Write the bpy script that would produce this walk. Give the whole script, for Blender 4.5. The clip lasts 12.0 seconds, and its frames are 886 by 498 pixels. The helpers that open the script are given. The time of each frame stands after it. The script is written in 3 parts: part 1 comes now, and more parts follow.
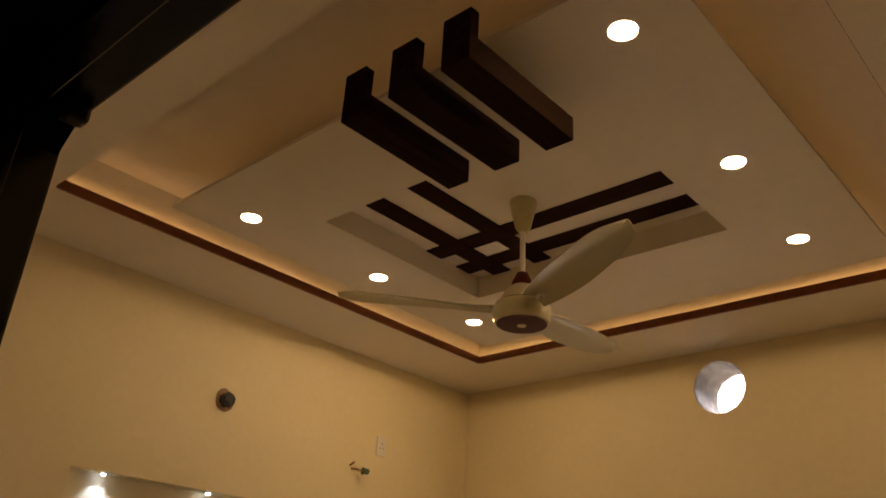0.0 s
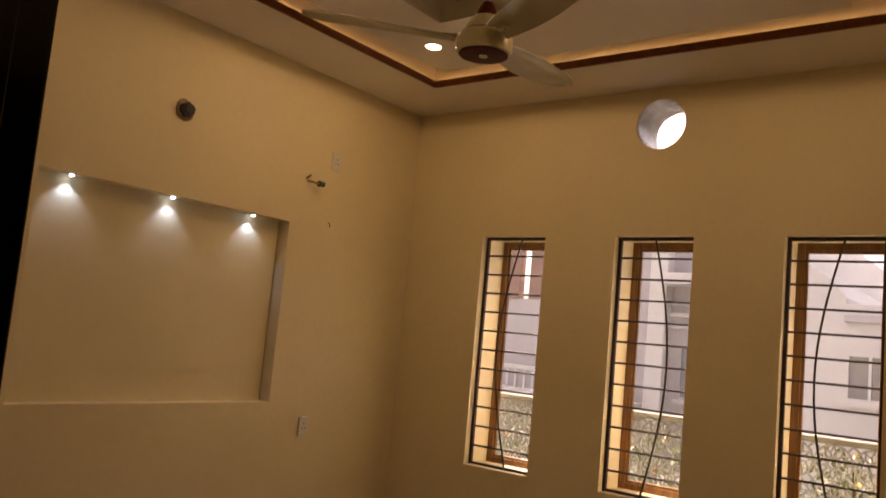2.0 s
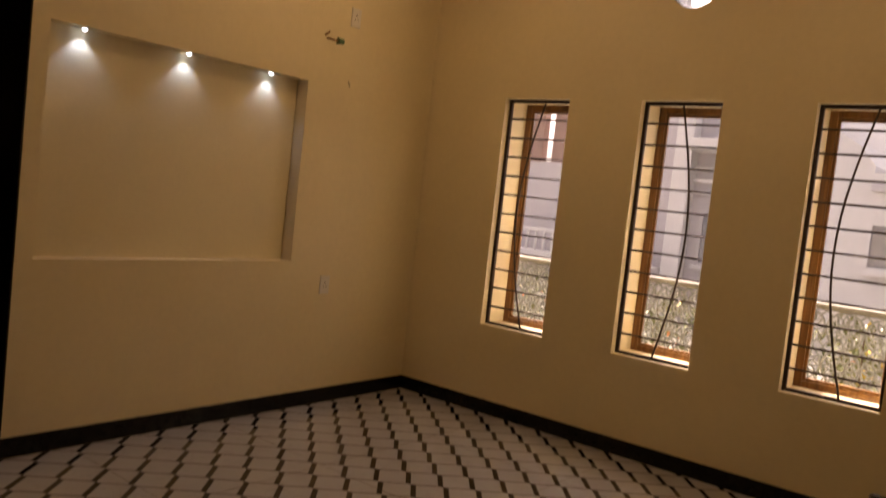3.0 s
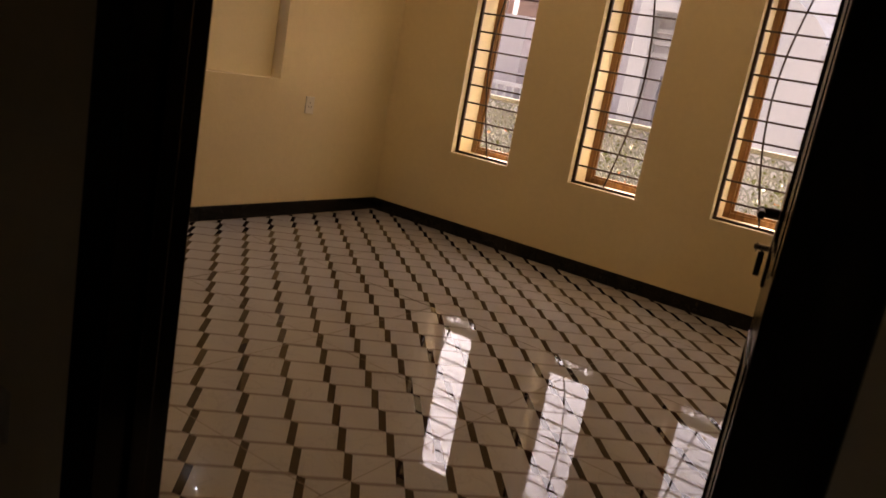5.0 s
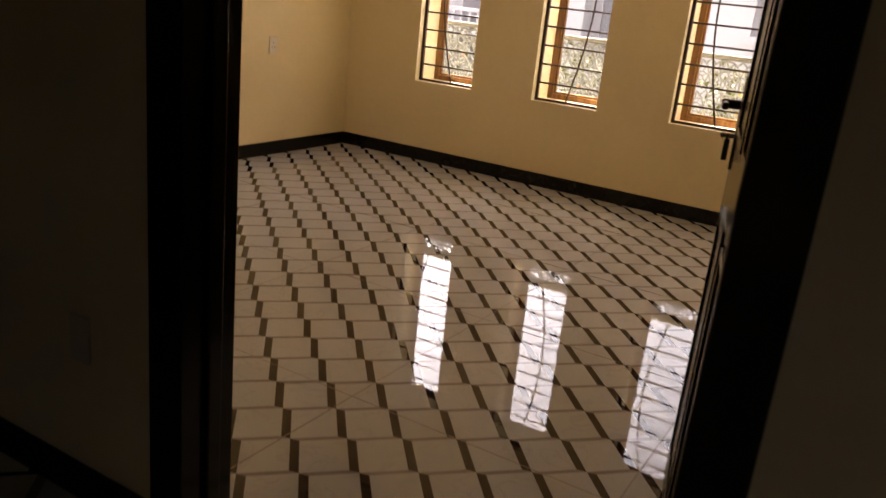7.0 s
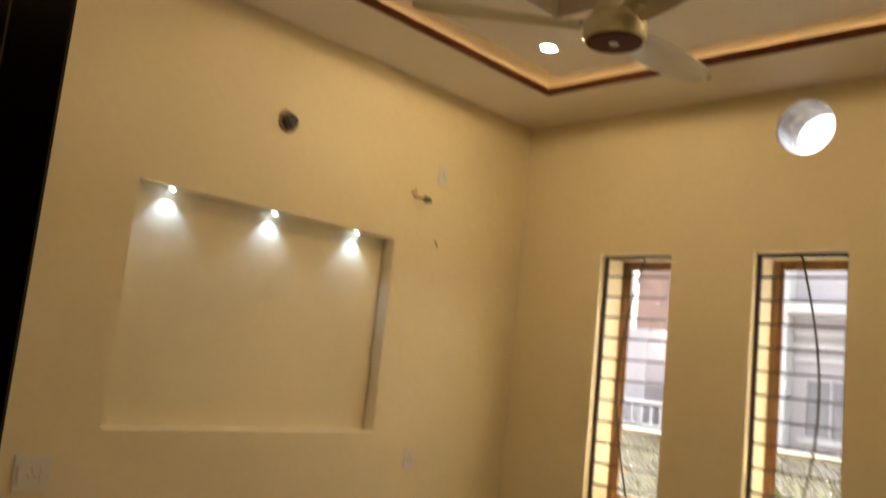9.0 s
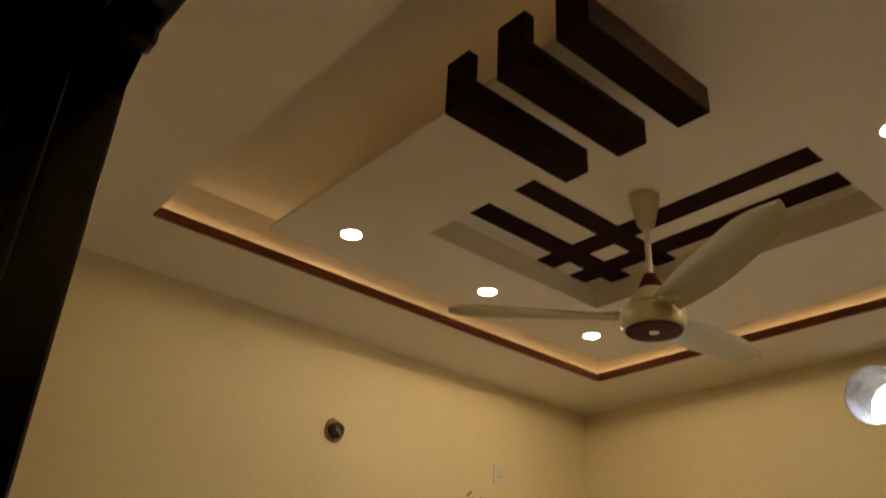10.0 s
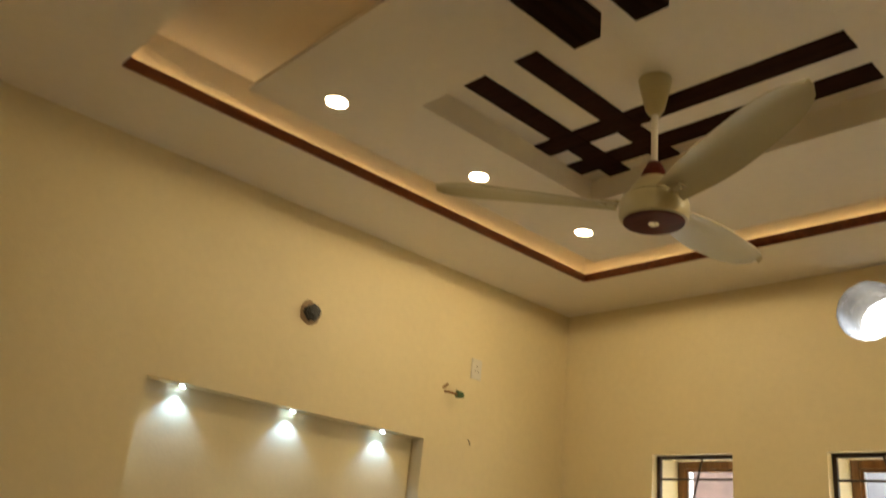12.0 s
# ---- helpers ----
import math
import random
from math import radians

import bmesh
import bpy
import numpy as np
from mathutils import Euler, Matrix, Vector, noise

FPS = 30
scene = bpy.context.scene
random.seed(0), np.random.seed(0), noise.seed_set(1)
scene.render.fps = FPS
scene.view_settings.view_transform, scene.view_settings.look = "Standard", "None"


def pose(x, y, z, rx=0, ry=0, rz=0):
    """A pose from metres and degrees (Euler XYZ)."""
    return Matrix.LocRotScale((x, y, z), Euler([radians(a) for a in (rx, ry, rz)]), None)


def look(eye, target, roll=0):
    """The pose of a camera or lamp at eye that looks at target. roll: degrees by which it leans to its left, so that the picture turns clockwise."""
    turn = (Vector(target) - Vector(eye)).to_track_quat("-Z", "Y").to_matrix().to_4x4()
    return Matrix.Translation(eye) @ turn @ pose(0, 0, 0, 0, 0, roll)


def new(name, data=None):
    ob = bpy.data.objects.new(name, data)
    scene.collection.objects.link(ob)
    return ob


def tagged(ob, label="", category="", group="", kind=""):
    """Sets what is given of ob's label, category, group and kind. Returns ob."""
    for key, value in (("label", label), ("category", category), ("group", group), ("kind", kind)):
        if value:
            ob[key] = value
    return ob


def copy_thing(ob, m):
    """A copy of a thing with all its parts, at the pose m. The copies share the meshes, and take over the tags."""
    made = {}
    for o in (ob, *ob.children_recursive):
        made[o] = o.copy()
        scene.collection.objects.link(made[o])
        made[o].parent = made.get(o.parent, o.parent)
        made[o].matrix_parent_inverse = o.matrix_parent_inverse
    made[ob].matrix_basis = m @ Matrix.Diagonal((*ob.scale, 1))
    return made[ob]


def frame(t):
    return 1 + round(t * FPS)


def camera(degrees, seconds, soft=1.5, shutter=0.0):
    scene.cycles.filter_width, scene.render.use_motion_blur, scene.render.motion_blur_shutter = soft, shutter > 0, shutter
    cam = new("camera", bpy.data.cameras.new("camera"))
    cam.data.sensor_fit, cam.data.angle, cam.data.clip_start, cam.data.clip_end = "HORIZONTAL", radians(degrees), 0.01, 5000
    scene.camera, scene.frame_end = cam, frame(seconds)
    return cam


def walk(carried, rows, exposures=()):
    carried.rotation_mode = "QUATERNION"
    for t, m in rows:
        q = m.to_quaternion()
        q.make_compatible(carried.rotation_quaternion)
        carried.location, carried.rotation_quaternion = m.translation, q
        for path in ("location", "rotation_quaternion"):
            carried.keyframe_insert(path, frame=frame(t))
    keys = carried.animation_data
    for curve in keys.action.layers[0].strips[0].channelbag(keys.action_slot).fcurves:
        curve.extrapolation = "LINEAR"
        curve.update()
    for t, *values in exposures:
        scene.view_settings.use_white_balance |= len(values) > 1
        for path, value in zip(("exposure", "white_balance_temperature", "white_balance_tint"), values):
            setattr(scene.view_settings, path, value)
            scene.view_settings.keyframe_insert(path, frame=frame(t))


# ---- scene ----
cam = camera(57.5, 12.0, shutter=0.4)
PATH = [
    (0, (3.935, -4.6, 1.511), (2.705, -3.282, 2.378), 3.5),
    (0.5, (3.936, -4.649, 1.498), (2.701, -3.27, 2.255), 4.1),
    (1, (3.939, -4.707, 1.483), (2.75, -3.215, 2.083), 4.1),
    (1.5, (3.984, -4.744, 1.477), (2.78, -3.197, 1.87), 4.3),
    (2, (3.993, -4.762, 1.496), (2.781, -3.185, 1.712), 5.3),
    (2.5, (3.999, -4.771, 1.506), (2.76, -3.202, 1.582), 5.0),
    (3, (3.989, -4.739, 1.513), (2.758, -3.169, 1.382), 6.3),
    (3.5, (3.989, -4.731, 1.5), (2.75, -3.198, 1.162), 6.2),
    (3.7, (4.005, -4.761, 1.445), (2.769, -3.232, 1.077), 6.5),
    (5.3, (4.254, -5.452, 1.306), (3.234, -3.803, 0.814), 10.1),
    (5.5, (4.285, -5.577, 1.288), (3.309, -3.921, 0.736), 8.5),
    (6, (4.349, -5.748, 1.293), (3.455, -4.078, 0.651), 7.6),
    (6.5, (4.332, -5.731, 1.294), (3.458, -4.05, 0.652), 7.6),
    (6.7, (4.303, -5.682, 1.306), (3.409, -4.008, 0.676), 7.1),
    (8.5, (3.79, -4.732, 1.39), (2.557, -3.163, 1.263), 4.8),
    (9, (3.678, -4.528, 1.456), (2.286, -3.117, 1.724), 5.9),
    (9.5, (3.644, -4.461, 1.492), (2.199, -3.254, 2.167), 4.4),
    (10, (3.672, -4.456, 1.56), (2.302, -3.322, 2.475), 3.2),
    (10.5, (3.69, -4.473, 1.592), (2.365, -3.361, 2.595), 3.7),
    (11, (3.688, -4.475, 1.583), (2.323, -3.384, 2.557), 4.0),
    (11.5, (3.631, -4.428, 1.571), (2.231, -3.3, 2.445), 4.6),
    (12, (3.498, -4.292, 1.541), (2.088, -3.063, 2.25), 6.3),
]
EXPOSURES = [(0.0, 2.17, 7400, 25), (1.5, 2.08, 7500, 28), (2.0, 1.86, 7650, 31), (2.5, 1.80, 7700, 32), (3.5, 1.82, 7600, 32), (5.5, 2.16, 7000, 30), (6.5, 2.54, 6800, 26),
             (8.5, 2.95, 6400, 16), (9.0, 2.80, 6350, 14), (9.5, 2.46, 6300, 14), (10.5, 2.46, 6200, 12), (11.5, 2.84, 6200, 10), (12.0, 2.84, 6200, 6)]
walk(cam, [(t, look(eye, target, roll)) for t, eye, target, roll in PATH], EXPOSURES)

# ---- world, sun ----
world = bpy.data.worlds.new("sky")
scene.world = world
world.use_nodes = True
wn = world.node_tree.nodes
sky = wn.new("ShaderNodeTexSky")
sky.sky_type = "NISHITA"
sky.sun_disc = False
sky.sun_elevation = radians(45)
sky.sun_rotation = radians(-62)
sky.air_density = 1.0
sky.dust_density = 9.0
sky.ozone_density = 0.2
haze = wn.new("ShaderNodeHueSaturation")
haze.inputs["Saturation"].default_value = 0.32
haze.inputs["Value"].default_value = 1.25
world.node_tree.links.new(sky.outputs[0], haze.inputs["Color"])
world.node_tree.links.new(haze.outputs[0], wn["Background"].inputs["Color"])
wn["Background"].inputs["Strength"].default_value = 0.124
sun = new("sun", bpy.data.lights.new("sun", "SUN"))
sun.data.energy = 3.4
sun.data.angle = radians(2)
sun.data.color = (1.0, 0.95, 0.88)
sun.matrix_world = look((-8.11, 4.32, 9.19), (0.0, 0.0, 0.0))

# ---- sizes ----
ROOM_E = 4.17          # east wall
DOOR_Y = -4.305         # room face of the door wall
HALL_Y = -4.445        # hall face of the door wall
H = 3.20               # border ceiling
WT = 0.33              # thickness of the window wall
Z_UP = 3.42            # ceiling above the floating panel
DOOR_W, DOOR_E, DOOR_H = 3.003, 4.055, 2.055
WINDOWS = [(0.688, 1.205), (1.722, 2.236), (2.762, 3.279)]
SILL, LINTEL = 0.627, 2.244
LIP = (0.577, 3.515, -3.49, -0.575)       # x0 x1 y0 y1 of the tray opening
PANEL = (0.81, 3.22, -3.07, -0.80)
RECESS = (1.286, 2.706, -2.560, -1.455)

# ---- materials ----
def mat(name, colour, rough=0.5, metal=0.0, vary=0.06, scale=6.0, bump=0.0, bump_scale=80.0, coat=0.0, piece=False, fine=0.5, spec=0.5, vein=0.0):
    m = bpy.data.materials.new(name)
    m.use_nodes = True
    t = m.node_tree
    b = t.nodes["Principled BSDF"]
    b.inputs["Roughness"].default_value = rough
    b.inputs["Metallic"].default_value = metal
    b.inputs["Specular IOR Level"].default_value = spec
    b.inputs["Coat Weight"].default_value = coat
    b.inputs["Coat Roughness"].default_value = min(0.04, rough)
    geo = t.nodes.new("ShaderNodeNewGeometry")
    n1 = t.nodes.new("ShaderNodeTexNoise")
    n1.inputs["Scale"].default_value = scale
    n1.inputs["Detail"].default_value = 5
    t.links.new(geo.outputs["Position"], n1.inputs["Vector"])
    n2 = t.nodes.new("ShaderNodeTexNoise")
    n2.inputs["Scale"].default_value = scale * 18
    n2.inputs["Detail"].default_value = 3
    t.links.new(geo.outputs["Position"], n2.inputs["Vector"])
    mix = t.nodes.new("ShaderNodeMath")
    mix.operation = "MULTIPLY_ADD"
    mix.inputs[1].default_value = fine
    t.links.new(n2.outputs["Fac"], mix.inputs[0])
    t.links.new(n1.outputs["Fac"], mix.inputs[2])
    src = mix.outputs[0]
    if piece:
        oi = t.nodes.new("ShaderNodeObjectInfo")
        add = t.nodes.new("ShaderNodeMath")
        add.operation = "ADD"
        t.links.new(oi.outputs["Random"], add.inputs[0])
        t.links.new(geo.outputs["Random Per Island"], add.inputs[1])
        ma = t.nodes.new("ShaderNodeMath")
        ma.operation = "MULTIPLY_ADD"
        ma.inputs[1].default_value = 0.18
        t.links.new(add.outputs[0], ma.inputs[0])
        t.links.new(src, ma.inputs[2])
        src = ma.outputs[0]
    ramp = t.nodes.new("ShaderNodeValToRGB")
    ramp.color_ramp.elements[0].position = 0.45
    ramp.color_ramp.elements[1].position = 1.05 if not piece else 1.2
    lo = [max(0.0, c * (1 - vary)) for c in colour]
    hi = [min(1.0, c * (1 + vary)) for c in colour]
    ramp.color_ramp.elements[0].color = (*lo, 1)
    ramp.color_ramp.elements[1].color = (*hi, 1)
    t.links.new(src, ramp.inputs[0])
    colour_out = ramp.outputs[0]
    if vein:
        nv = t.nodes.new("ShaderNodeTexNoise")
        nv.inputs["Scale"].default_value = 4.5
        nv.inputs["Detail"].default_value = 6
        nv.inputs["Distortion"].default_value = 1.2
        t.links.new(geo.outputs["Position"], nv.inputs["Vector"])
        off = t.nodes.new("ShaderNodeMath")
        off.operation = "SUBTRACT"
        off.inputs[1].default_value = 0.5
        t.links.new(nv.outputs["Fac"], off.inputs[0])
        ab = t.nodes.new("ShaderNodeMath")
        ab.operation = "ABSOLUTE"
        t.links.new(off.outputs[0], ab.inputs[0])
        mr = t.nodes.new("ShaderNodeMapRange")
        mr.inputs["From Max"].default_value = 0.016
        mr.inputs["To Min"].default_value = 1.0 - vein
        t.links.new(ab.outputs[0], mr.inputs["Value"])
        mv = t.nodes.new("ShaderNodeMix")
        mv.data_type = "RGBA"
        mv.blend_type = "MULTIPLY"
        mv.inputs["Factor"].default_value = 1.0
        t.links.new(colour_out, mv.inputs["A"])
        t.links.new(mr.outputs[0], mv.inputs["B"])
        colour_out = mv.outputs["Result"]
    t.links.new(colour_out, b.inputs["Base Color"])
    rr = t.nodes.new("ShaderNodeMapRange")
    rr.inputs["To Min"].default_value = max(0.0, rough * 0.85)
    rr.inputs["To Max"].default_value = min(1.0, rough * 1.2)
    t.links.new(n1.outputs["Fac"], rr.inputs["Value"])
    t.links.new(rr.outputs[0], b.inputs["Roughness"])
    if bump:
        n3 = t.nodes.new("ShaderNodeTexNoise")
        n3.inputs["Scale"].default_value = bump_scale
        n3.inputs["Detail"].default_value = 4
        t.links.new(geo.outputs["Position"], n3.inputs["Vector"])
        bp = t.nodes.new("ShaderNodeBump")
        bp.inputs["Strength"].default_value = bump
        bp.inputs["Distance"].default_value = 0.01
        t.links.new(n3.outputs["Fac"], bp.inputs["Height"])
        t.links.new(bp.outputs[0], b.inputs["Normal"])
    return m


def wood(name, dark, light, rough=0.4, along="x", scale=3.0, spec=0.5):
    m = bpy.data.materials.new(name)
    m.use_nodes = True
    t = m.node_tree
    b = t.nodes["Principled BSDF"]
    b.inputs["Roughness"].default_value = rough
    b.inputs["Specular IOR Level"].default_value = spec
    geo = t.nodes.new("ShaderNodeNewGeometry")
    mp = t.nodes.new("ShaderNodeMapping")
    mp.inputs["Scale"].default_value = {"x": (1, 14, 14), "y": (14, 1, 14), "z": (14, 14, 1)}[along]
    t.links.new(geo.outputs["Position"], mp.inputs["Vector"])
    n = t.nodes.new("ShaderNodeTexNoise")
    n.inputs["Scale"].default_value = scale
    n.inputs["Detail"].default_value = 7
    n.inputs["Distortion"].default_value = 0.6
    t.links.new(mp.outputs[0], n.inputs["Vector"])
    r = t.nodes.new("ShaderNodeValToRGB")
    r.color_ramp.elements[0].position, r.color_ramp.elements[1].position = 0.35, 0.68
    r.color_ramp.elements[0].color, r.color_ramp.elements[1].color = (*dark, 1), (*light, 1)
    t.links.new(n.outputs["Fac"], r.inputs[0])
    t.links.new(r.outputs[0], b.inputs["Base Color"])
    bp = t.nodes.new("ShaderNodeBump")
    bp.inputs["Strength"].default_value, bp.inputs["Distance"].default_value = 0.15, 0.004
    t.links.new(n.outputs["Fac"], bp.inputs["Height"])
    t.links.new(bp.outputs[0], b.inputs["Normal"])
    return m


def glow(name, colour, strength):
    m = bpy.data.materials.new(name)
    m.use_nodes = True
    b = m.node_tree.nodes["Principled BSDF"]
    b.inputs["Base Color"].default_value = (0.8, 0.8, 0.8, 1)
    b.inputs["Emission Color"].default_value = (*colour, 1)
    b.inputs["Emission Strength"].default_value = strength
    return m


def glass(name, tint=(0.95, 0.97, 0.97)):
    m = bpy.data.materials.new(name)
    m.use_nodes = True
    b = m.node_tree.nodes["Principled BSDF"]
    b.inputs["Base Color"].default_value = (*tint, 1)
    b.inputs["Roughness"].default_value = 0.01
    b.inputs["Transmission Weight"].default_value = 1.0
    b.inputs["IOR"].default_value = 1.2
    return m


CREAM = mat("cream_wall_paint", (0.70, 0.595, 0.37), 0.55, vary=0.05, scale=1.3, bump=0.12, bump_scale=60)
WHITE = mat("white_ceiling_paint", (0.745, 0.68, 0.57), 0.7, vary=0.04, scale=1.2, bump=0.08, bump_scale=40)
NICHE = mat("niche_paint", (0.72, 0.62, 0.385), 0.55, vary=0.04, scale=2.0, bump=0.10, bump_scale=60)
GRANITE = mat("black_granite", (0.008, 0.0075, 0.007), 0.22, vary=0.5, scale=30, spec=0.25)
THRESH = mat("brown_granite", (0.022, 0.017, 0.014), 0.14, vary=0.5, scale=40)
DARKWOOD = wood("dark_stained_wood", (0.003, 0.002, 0.0015), (0.006, 0.004, 0.003), 0.20, "z", spec=0.4)
BEAMWOOD = wood("walnut_laminate", (0.014, 0.0066, 0.0038), (0.025, 0.0115, 0.0065), 0.8, "y", spec=0.03)
STRIPWOOD = wood("walnut_strip", (0.024, 0.0095, 0.0065), (0.034, 0.0135, 0.009), 0.8, "x", spec=0.04)
TRIMWOOD = wood("red_brown_trim", (0.13, 0.034, 0.011), (0.23, 0.062, 0.019), 0.35, "y")
FRAMEWOOD = wood("window_teak", (0.15, 0.066, 0.018), (0.28, 0.13, 0.038), 0.3, "z")
IRON = mat("black_iron", (0.045, 0.026, 0.016), 0.45, 0.3, vary=0.3, scale=30)
TILE = mat("polished_cream_tile", (0.37, 0.362, 0.360), 0.014, vary=0.06, scale=5, piece=True, spec=0.28, vein=0.10, bump=0.0007, bump_scale=3.0)
TILE_DARK = mat("polished_brown_tile", (0.019, 0.011, 0.008), 0.014, vary=0.35, scale=20, piece=True, spec=0.28, bump=0.0007, bump_scale=3.0)
TILE_GREY = mat("polished_taupe_tile", (0.20, 0.175, 0.168), 0.014, vary=0.15, scale=10, piece=True, spec=0.28, bump=0.0007, bump_scale=3.0)
GROUT = mat("grout", (0.16, 0.13, 0.10), 0.6)
GLASS = glass("window_glass")
FAN_CREAM = mat("fan_cream_enamel", (0.50, 0.44, 0.26), 0.30, vary=0.03, coat=0.12)
FAN_BROWN = wood("fan_wood_print", (0.06, 0.014, 0.010), (0.11, 0.028, 0.020), 0.5, "x", spec=0.06)
STEEL = mat("bright_steel", (0.6, 0.58, 0.54), 0.2, 1.0)
CHROME = mat("aged_bronze", (0.05, 0.04, 0.03), 0.3, 0.8)
PLASTIC = mat("white_plastic", (0.64, 0.60, 0.53), 0.35, vary=0.02)
BLACKPL = mat("black_plastic", (0.018, 0.018, 0.02), 0.4, vary=0.3, scale=20, bump=0.4)
PLATE_GREY = mat("grey_plastic", (0.56, 0.50, 0.38), 0.5, vary=0.05)
SLOT_GREY = mat("socket_hole", (0.22, 0.19, 0.15), 0.6, vary=0.05)
BROWN_PATCH = mat("brown_plaster", (0.30, 0.20, 0.11), 0.9, vary=0.3, scale=25, bump=0.5)
COPPER = mat("copper", (0.36, 0.20, 0.10), 0.4, 1.0)
GREEN = mat("green_tape", (0.06, 0.12, 0.05), 0.5)
PLASTER = mat("raw_plaster", (0.42, 0.385, 0.34), 0.85, vary=0.15, scale=9, bump=0.5, bump_scale=50)
LINING = mat("rough_cement_lining", (0.21, 0.185, 0.15), 0.26, vary=0.45, scale=14, spec=0.7, bump=0.25, bump_scale=45)
DOWNLIGHT = glow("downlight_lens", (1.0, 0.80, 0.50), 14.0)
LEDWARM = glow("warm_led_strip", (1.0, 0.62, 0.25), 1.3)
LEDSOFT = glow("soft_led_strip", (1.0, 0.54, 0.18), 0.30)
LAMPSHADE = glow("lamp_shade_glow", (1.0, 0.68, 0.36), 0.55)
WRAP = glass("clear_plastic_wrap", (0.98, 0.96, 0.92))
SPOTLENS = glow("niche_spot_lens", (0.55, 0.76, 1.0), 4.5)

# ---- helpers of the place ----
def box(bm, x0, x1, y0, y1, z0, z1, bevel=0.0):
    g = bmesh.ops.create_cube(bm, size=1.0, matrix=Matrix.Translation(((x0 + x1) / 2, (y0 + y1) / 2, (z0 + z1) / 2)) @ Matrix.Diagonal((x1 - x0, y1 - y0, z1 - z0, 1)))
    if bevel:
        es = list({e for v in g["verts"] for e in v.link_edges})
        bmesh.ops.bevel(bm, geom=es, offset=bevel, segments=2, affect="EDGES", profile=0.5)
    return bm


def boxed(*a, bevel=0.0):
    return box(bmesh.new(), *a, bevel=bevel)


def cyl(bm, p, q, r, n=12, r2=None):
    p, q = Vector(p), Vector(q)
    d = q - p
    bmesh.ops.create_cone(bm, cap_ends=True, segments=n, radius1=r, radius2=r if r2 is None else r2, depth=d.length,
                          matrix=Matrix.Translation((p + q) / 2) @ d.to_track_quat("Z", "Y").to_matrix().to_4x4())
    return bm


def lathe(bm, profile, n=32, at=(0, 0, 0)):
    rings = []
    for r, z in profile:
        rings.append([bm.verts.new((at[0] + r * math.cos(2 * math.pi * k / n), at[1] + r * math.sin(2 * math.pi * k / n), at[2] + z)) for k in range(n)])
    for a, b in zip(rings, rings[1:]):
        for k in range(n):
            bm.faces.new((a[k], a[(k + 1) % n], b[(k + 1) % n], b[k]))
    bm.faces.new(rings[0][::-1])
    bm.faces.new(rings[-1])
    return bm


def tube(bm, pts, r, n=8):
    pts = [Vector(p) for p in pts]
    rings = []
    for k, p in enumerate(pts):
        d = (pts[min(k + 1, len(pts) - 1)] - pts[max(k - 1, 0)]).normalized()
        side = d.cross(Vector((0.31, 0.87, 0.38))).normalized()
        up = side.cross(d)
        rings.append([bm.verts.new(p + side * (r * math.cos(2 * math.pi * q / n)) + up * (r * math.sin(2 * math.pi * q / n))) for q in range(n)])
    for a, b in zip(rings, rings[1:]):
        for q in range(n):
            bm.faces.new((a[q], a[(q + 1) % n], b[(q + 1) % n], b[q]))
    bm.faces.new(rings[0])
    bm.faces.new(rings[-1][::-1])
    return bm


def mesh_of(name, bm, material, smooth=False):
    bmesh.ops.recalc_face_normals(bm, faces=bm.faces)
    me = bpy.data.meshes.new(name)
    bm.to_mesh(me)
    bm.free()
    me.materials.append(material)
    if smooth:
        me.shade_smooth()
        me.set_sharp_from_angle(angle=radians(40))
    return me


def part(name, bm, material, parent=None, label="", smooth=False):
    ob = new(name, mesh_of(name, bm, material, smooth))
    if parent is not None:
        ob.parent = parent
        ob.matrix_parent_inverse = parent.matrix_basis.inverted()
    if label:
        ob["label"] = label
    return ob


def thing(name, label, category, at=(0, 0, 0), group="", kind=""):
    e = new(name)
    e.location = at
    e.matrix_basis = Matrix.Translation(at)
    return tagged(e, label, category, group, kind)


def setting(name, bm, material, label, category):
    return tagged(part(name, bm, material), label, category, kind="structure")


# ---- walls ----
bm = bmesh.new()
xs = [-0.30] + [v for w in WINDOWS for v in w] + [ROOM_E + 0.25]
for a, b in zip(xs[0::2], xs[1::2]):
    box(bm, a, b, 0.0, WT, SILL, LINTEL)
box(bm, -0.30, ROOM_E + 0.25, 0.0, WT, -0.10, SILL)
HOLE = (1.980, 2.963, 0.162)
hx0, hx1, hz0, hz1 = 1.70, 2.30, 2.70, 3.19
box(bm, -0.30, ROOM_E + 0.25, 0.0, WT, LINTEL, hz0)
box(bm, -0.30, hx0, 0.0, WT, hz0, hz1)
box(bm, hx1, ROOM_E + 0.25, 0.0, WT, hz0, hz1)
box(bm, -0.30, ROOM_E + 0.25, 0.0, WT, hz1, 3.75)
N = 64
rng = random.Random(4)
ring = {}
for k in range(N):
    a = 2 * math.pi * (k + 0.5) / N
    c, s_ = math.cos(a), math.sin(a)
    tx = ((hx1 if c > 0 else hx0) - HOLE[0]) / c if abs(c) > 1e-6 else 1e9
    tz = ((hz1 if s_ > 0 else hz0) - HOLE[1]) / s_ if abs(s_) > 1e-6 else 1e9
    t = min(tx, tz)
    r = HOLE[2] + rng.uniform(-0.003, 0.003)
    for y in (0.0, WT):
        ring[k, y] = (bm.verts.new((HOLE[0] + r * c, y, HOLE[1] + r * s_)), bm.verts.new((HOLE[0] + t * c, y, HOLE[1] + t * s_)))
for k in range(N):
    j = (k + 1) % N
    for y in (0.0, WT):
        bm.faces.new((ring[k, y][0], ring[j, y][0], ring[j, y][1], ring[k, y][1]))
